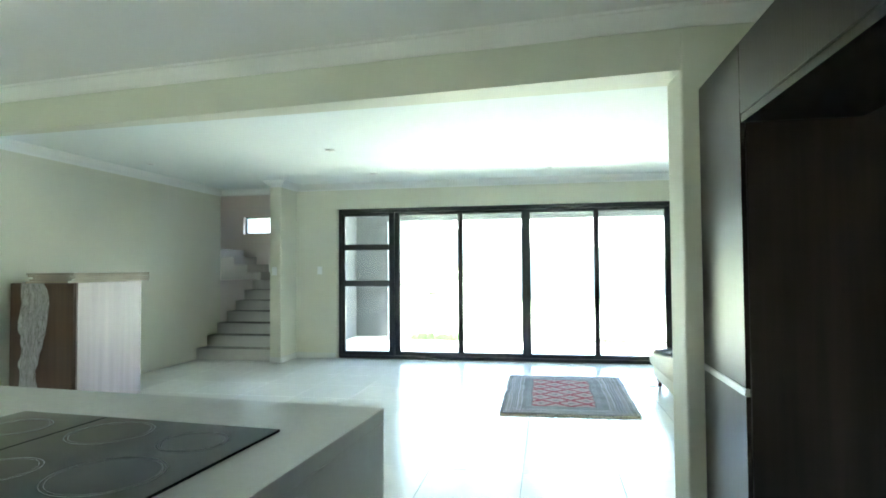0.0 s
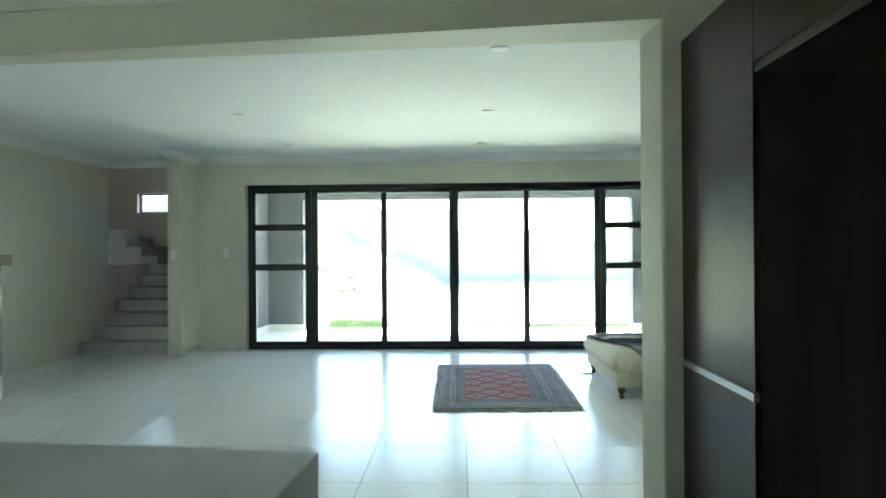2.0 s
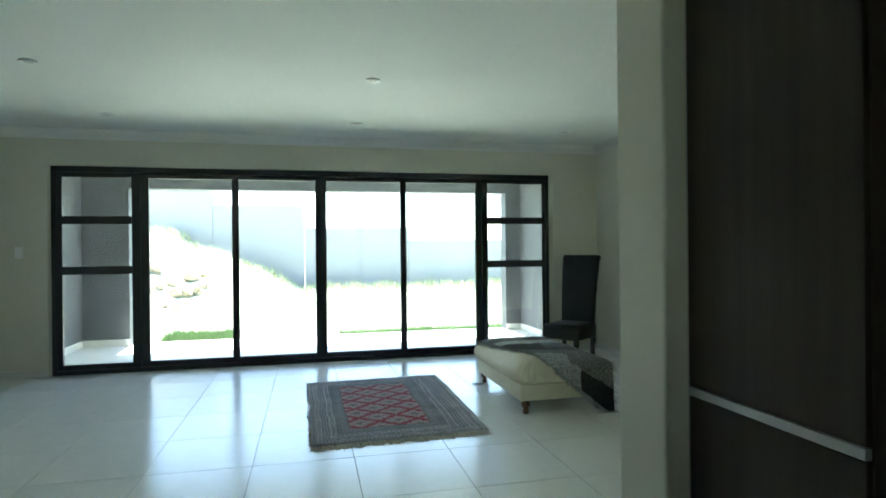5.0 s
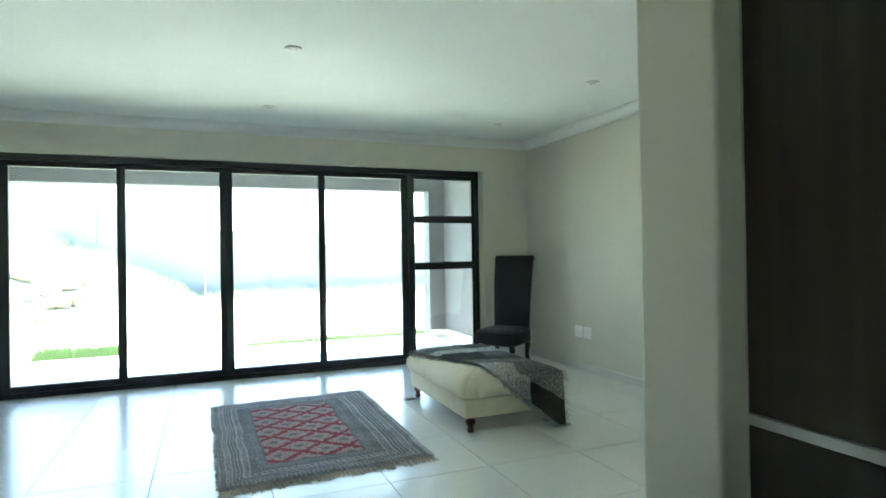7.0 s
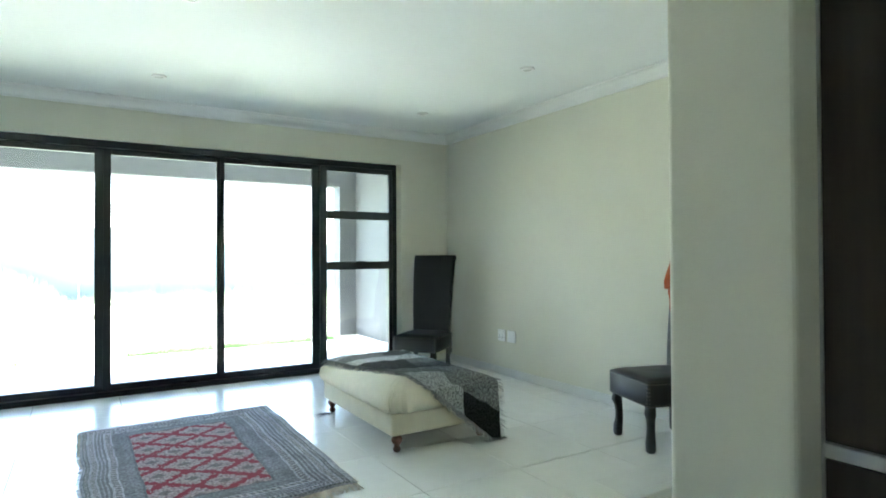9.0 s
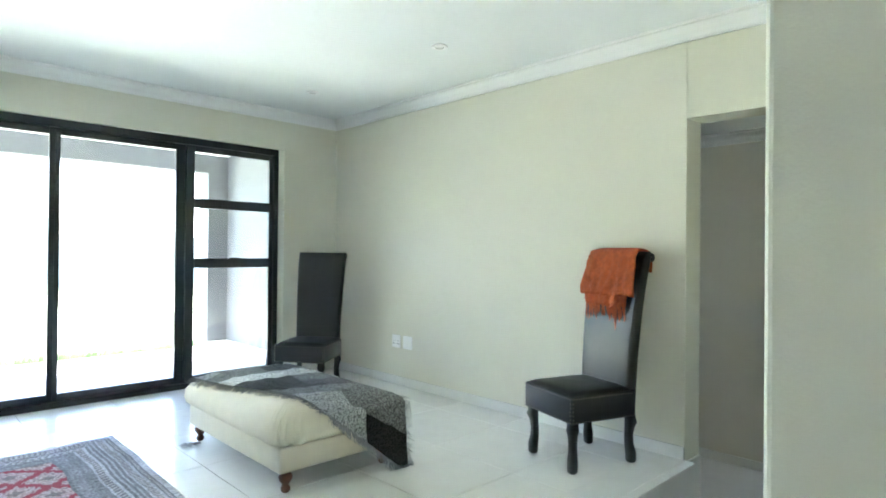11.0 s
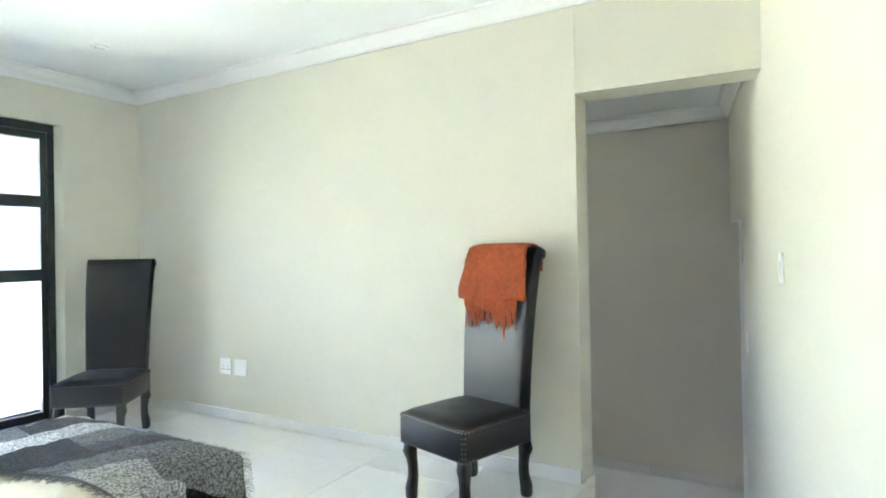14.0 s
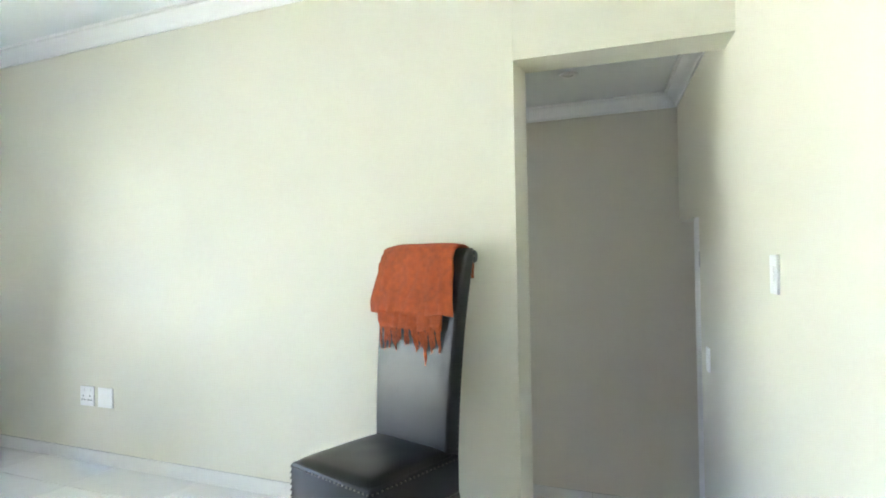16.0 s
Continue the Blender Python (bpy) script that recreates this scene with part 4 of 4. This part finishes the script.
for j in range(n):
    for i in range(n):
        f = bm.faces.new((g[j][i], g[j][i + 1], g[j + 1][i + 1], g[j + 1][i]))
        for lp, (a, b) in zip(f.loops, ((i, j), (i + 1, j), (i + 1, j + 1), (i, j + 1))):
            lp[uvl].uv = (a / n, b / n)
ends = [[v.co.copy() for v in g[0]], [v.co.copy() for v in g[n]]]
sides = [[row[0].co.copy() for row in g], [row[n].co.copy() for row in g]]
pile = part("woven_field", bm, RUG, rug, "", True)
so = pile.modifiers.new("thickness", "SOLIDIFY")
so.thickness = 0.007
for row, sy in ((ends[0], -1), (ends[1], 1)):
    bm = bmesh.new()
    for k in range(290):
        s = k / 289 * (n - 0.001)
        a = row[int(s)].lerp(row[int(s) + 1], s % 1)
        ln = rf.uniform(0.03, 0.10) * (0.8 + 0.6 * noise.noise(Vector((k * 0.05, sy, 0))))
        dx = rf.uniform(-0.025, 0.025)
        strand(bm, [a, a + Vector((dx * 0.4, sy * ln * 0.5, rf.uniform(-0.003, 0.002))), Vector((a.x + dx, a.y + sy * ln, 0.004))], 0.0042)
    tagged(part("fringe", bm, FRINGE, pile, "frayed natural wool fringe"), kind="stuff")
bm = bmesh.new()
for row, sx in ((sides[0], -1), (sides[1], 1)):
    for k in range(150):
        s = rf.random() * (n - 0.001)
        a = row[int(s)].lerp(row[int(s) + 1], s % 1)
        strand(bm, [a, a + Vector((sx * rf.uniform(0.006, 0.022), rf.uniform(-0.008, 0.008), -0.003))], 0.0026)
tagged(part("selvedge", bm, FRINGE, pile, "worn wool edge threads"), kind="stuff")


# ---- fixtures ----
def downlight(x, y, z=CEILING):
    e = thing("downlight", pose(x, y, z), "small white recessed ceiling downlight, switched off", "downlight", "ceiling downlights")
    bm = bmesh.new()
    lathe(bm, [(0.030, -0.006), (0.046, -0.010), (0.052, -0.007), (0.053, 0.0)], seg=28)
    bz = part("bezel", bm, PLASTIC, e, "", True)
    bm = bmesh.new()
    lathe(bm, [(0.030, -0.0075), (0.018, -0.0085), (0.004, -0.009)], seg=20)
    part("lens", bm, LAMPLENS, bz, "", True)


for y in (5.87, 7.49, 9.03):
    for x in (-2.14, 0.12, 2.385):
        downlight(x, y)
downlight(-4.45, 7.8)
downlight(4.22, 6.18, 2.222)


def plate(name, at, label, w=0.075, h=0.115, rocker=True, slots=False):
    """Wall plate; its face looks to -y."""
    e = thing(name, at, label, "socket" if slots else "switch")
    pt = part("plate", boxes((-w / 2, -0.009, -h / 2, w / 2, 0, h / 2), w=0.003), PLASTIC, e)
    if slots:
        for dx in (-0.028, 0.028):
            for ax, az in ((0, 0.014), (-0.011, -0.010), (0.011, -0.010)):
                bm = bmesh.new()
                bmesh.ops.create_cone(bm, cap_ends=True, segments=10, radius1=0.0042, radius2=0.0042, depth=0.002, matrix=Matrix.Translation((dx + ax, -0.0095, az - 0.012)) @ Matrix.Rotation(math.pi / 2, 4, "X"))
                part("slot", bm, DARKHOLE, pt)
            part("toggle", boxes((dx - 0.009, -0.0125, 0.028, dx + 0.009, -0.0085, 0.044), w=0.001), PLASTIC, pt)
    elif rocker:
        part("rocker", boxes((-0.014, -0.0125, -0.022, 0.014, -0.0085, 0.022), w=0.001), PLASTIC, pt)
    return e


plate("light_switch", pose(-3.668, 9.34, 1.267), "white light switch on the wall stub")
plate("light_switch", pose(-3.208, YW, 1.272), "white light switch beside the sliding door")
plate("wall_socket", pose(XR, 8.838, 0.39, 0, 0, -90), "white double plug socket low on the wall", 0.116, 0.115, False, True)
plate("blank_plate", pose(XR, 8.684, 0.39, 0, 0, -90), "white blank outlet plate low on the wall", 0.122, 0.115, False)
a = math.degrees(math.atan(0.1345))
plate("light_switch", pose(2.769, SY(2.769), 1.112, 0, 0, 180 + a), "white light switch on the pier wall")
plate("light_switch", pose(3.93, SY(3.93), 0.655, 0, 0, 180 + a), "white light switch on the passage wall")
door = thing("door_1", pose(0, 0, 0), "white painted door frame in the passage", "door frame")
tagged(door, kind="structure")
part("jamb", boxes((4.15, SY(4.15) - 0.03, LOW, 4.225, SY(4.15) + 0.016, 1.36), w=0.003), CORNICE, door)
part("jamb_edge", boxes((4.225, SY(4.225) - 0.05, LOW, 4.31, SY(4.225) + 0.014, 1.36), w=0.003), CORNICE, door)
part("hinge", boxes((4.138, SY(4.13) + 0.001, 1.10, 4.15, SY(4.13) + 0.008, 1.18), w=0.002), ALU, door, "small brushed steel hinge")
structure("wall_passage_south", boxes((DOOR_X, 4.6, LOW, PASS_X, 4.8, 2.4)), PASSWALL, "taupe painted wall beyond the passage door", "wall")

# ---- floor and skirting tiles ----
floor = bpy.data.objects["floor"]
TX, TY = 0.595, 0.615


def slab_mesh(name, w, d, h, mat):
    bm = boxes((0.002, 0.002, -h, w - 0.002, d - 0.002, 0.0))
    return mesh_of(name, bm, mat)


full = slab_mesh("tile", TX, TY, 0.008, TILE)
for i in range(-9, 7):
    for j in range(-13, 8):
        x, y = -0.10 + TX * i, 6.145 + TY * j
        if x + TX < XL or x > XR or y + TY < -1.2 or y > 10.0 or (x > 0.75 and y + TY < 5.1) or (y > 9.5 and x < -3.9 and y > 9.6):
            continue
        me, w, d, yy = full, TX, TY, y
        if x + TX > XR:
            w = XR - x
        if x + TX > STEP_X - 0.3 and y < STEP_Y - 0.1 and x > 1.2:
            if y + TY < STEP_Y:
                if x >= STEP_X - 0.3:
                    continue
                w = STEP_X - 0.3 - x
            else:
                yy = STEP_Y + 0.203
                d = y + TY - yy
        if w < 0.05 or d < 0.05:
            continue
        if w != TX or d != TY:
            me = slab_mesh("tile", w, d, 0.008, TILE)
        t = new("tile", me)
        t.parent = floor
        t.location = (x, yy, 0)

sk = structure("baseboard", boxes((XR - 0.004, STEP_Y, 0.002, XR, YW, 0.07)), GROUT, "white tiled skirting along the walls", "skirting")


def skirting(x0, y0, x1, y1, h=0.075, step=0.594, z=0.002):
    L = math.hypot(x1 - x0, y1 - y0)
    k = 0.0
    ang = math.atan2(y1 - y0, x1 - x0)
    while k < L - 0.02:
        w = min(step, L - k)
        bm = boxes((0.001, 0.0, 0, w - 0.001, 0.011, h), w=0.001)
        o = new("skirting_tile", mesh_of("skirting_tile", bm, SKIRT))
        o.parent = sk
        o.matrix_world = Matrix.Translation((x0 + k * math.cos(ang), y0 + k * math.sin(ang), z)) @ Matrix.Rotation(ang, 4, "Z")
        k += step


skirting(XR, STEP_Y, XR, YW)
skirting(XR, YW, WX1 + 0.03, YW)
skirting(WX0 - 0.03, YW, -3.575, YW)
skirting(-3.575, YW, -3.575, 9.34)
skirting(-3.575, 9.34, -3.735, 9.34)
skirting(PASS_X, SY(PASS_X), PASS_X, 8.4, z=LOW)
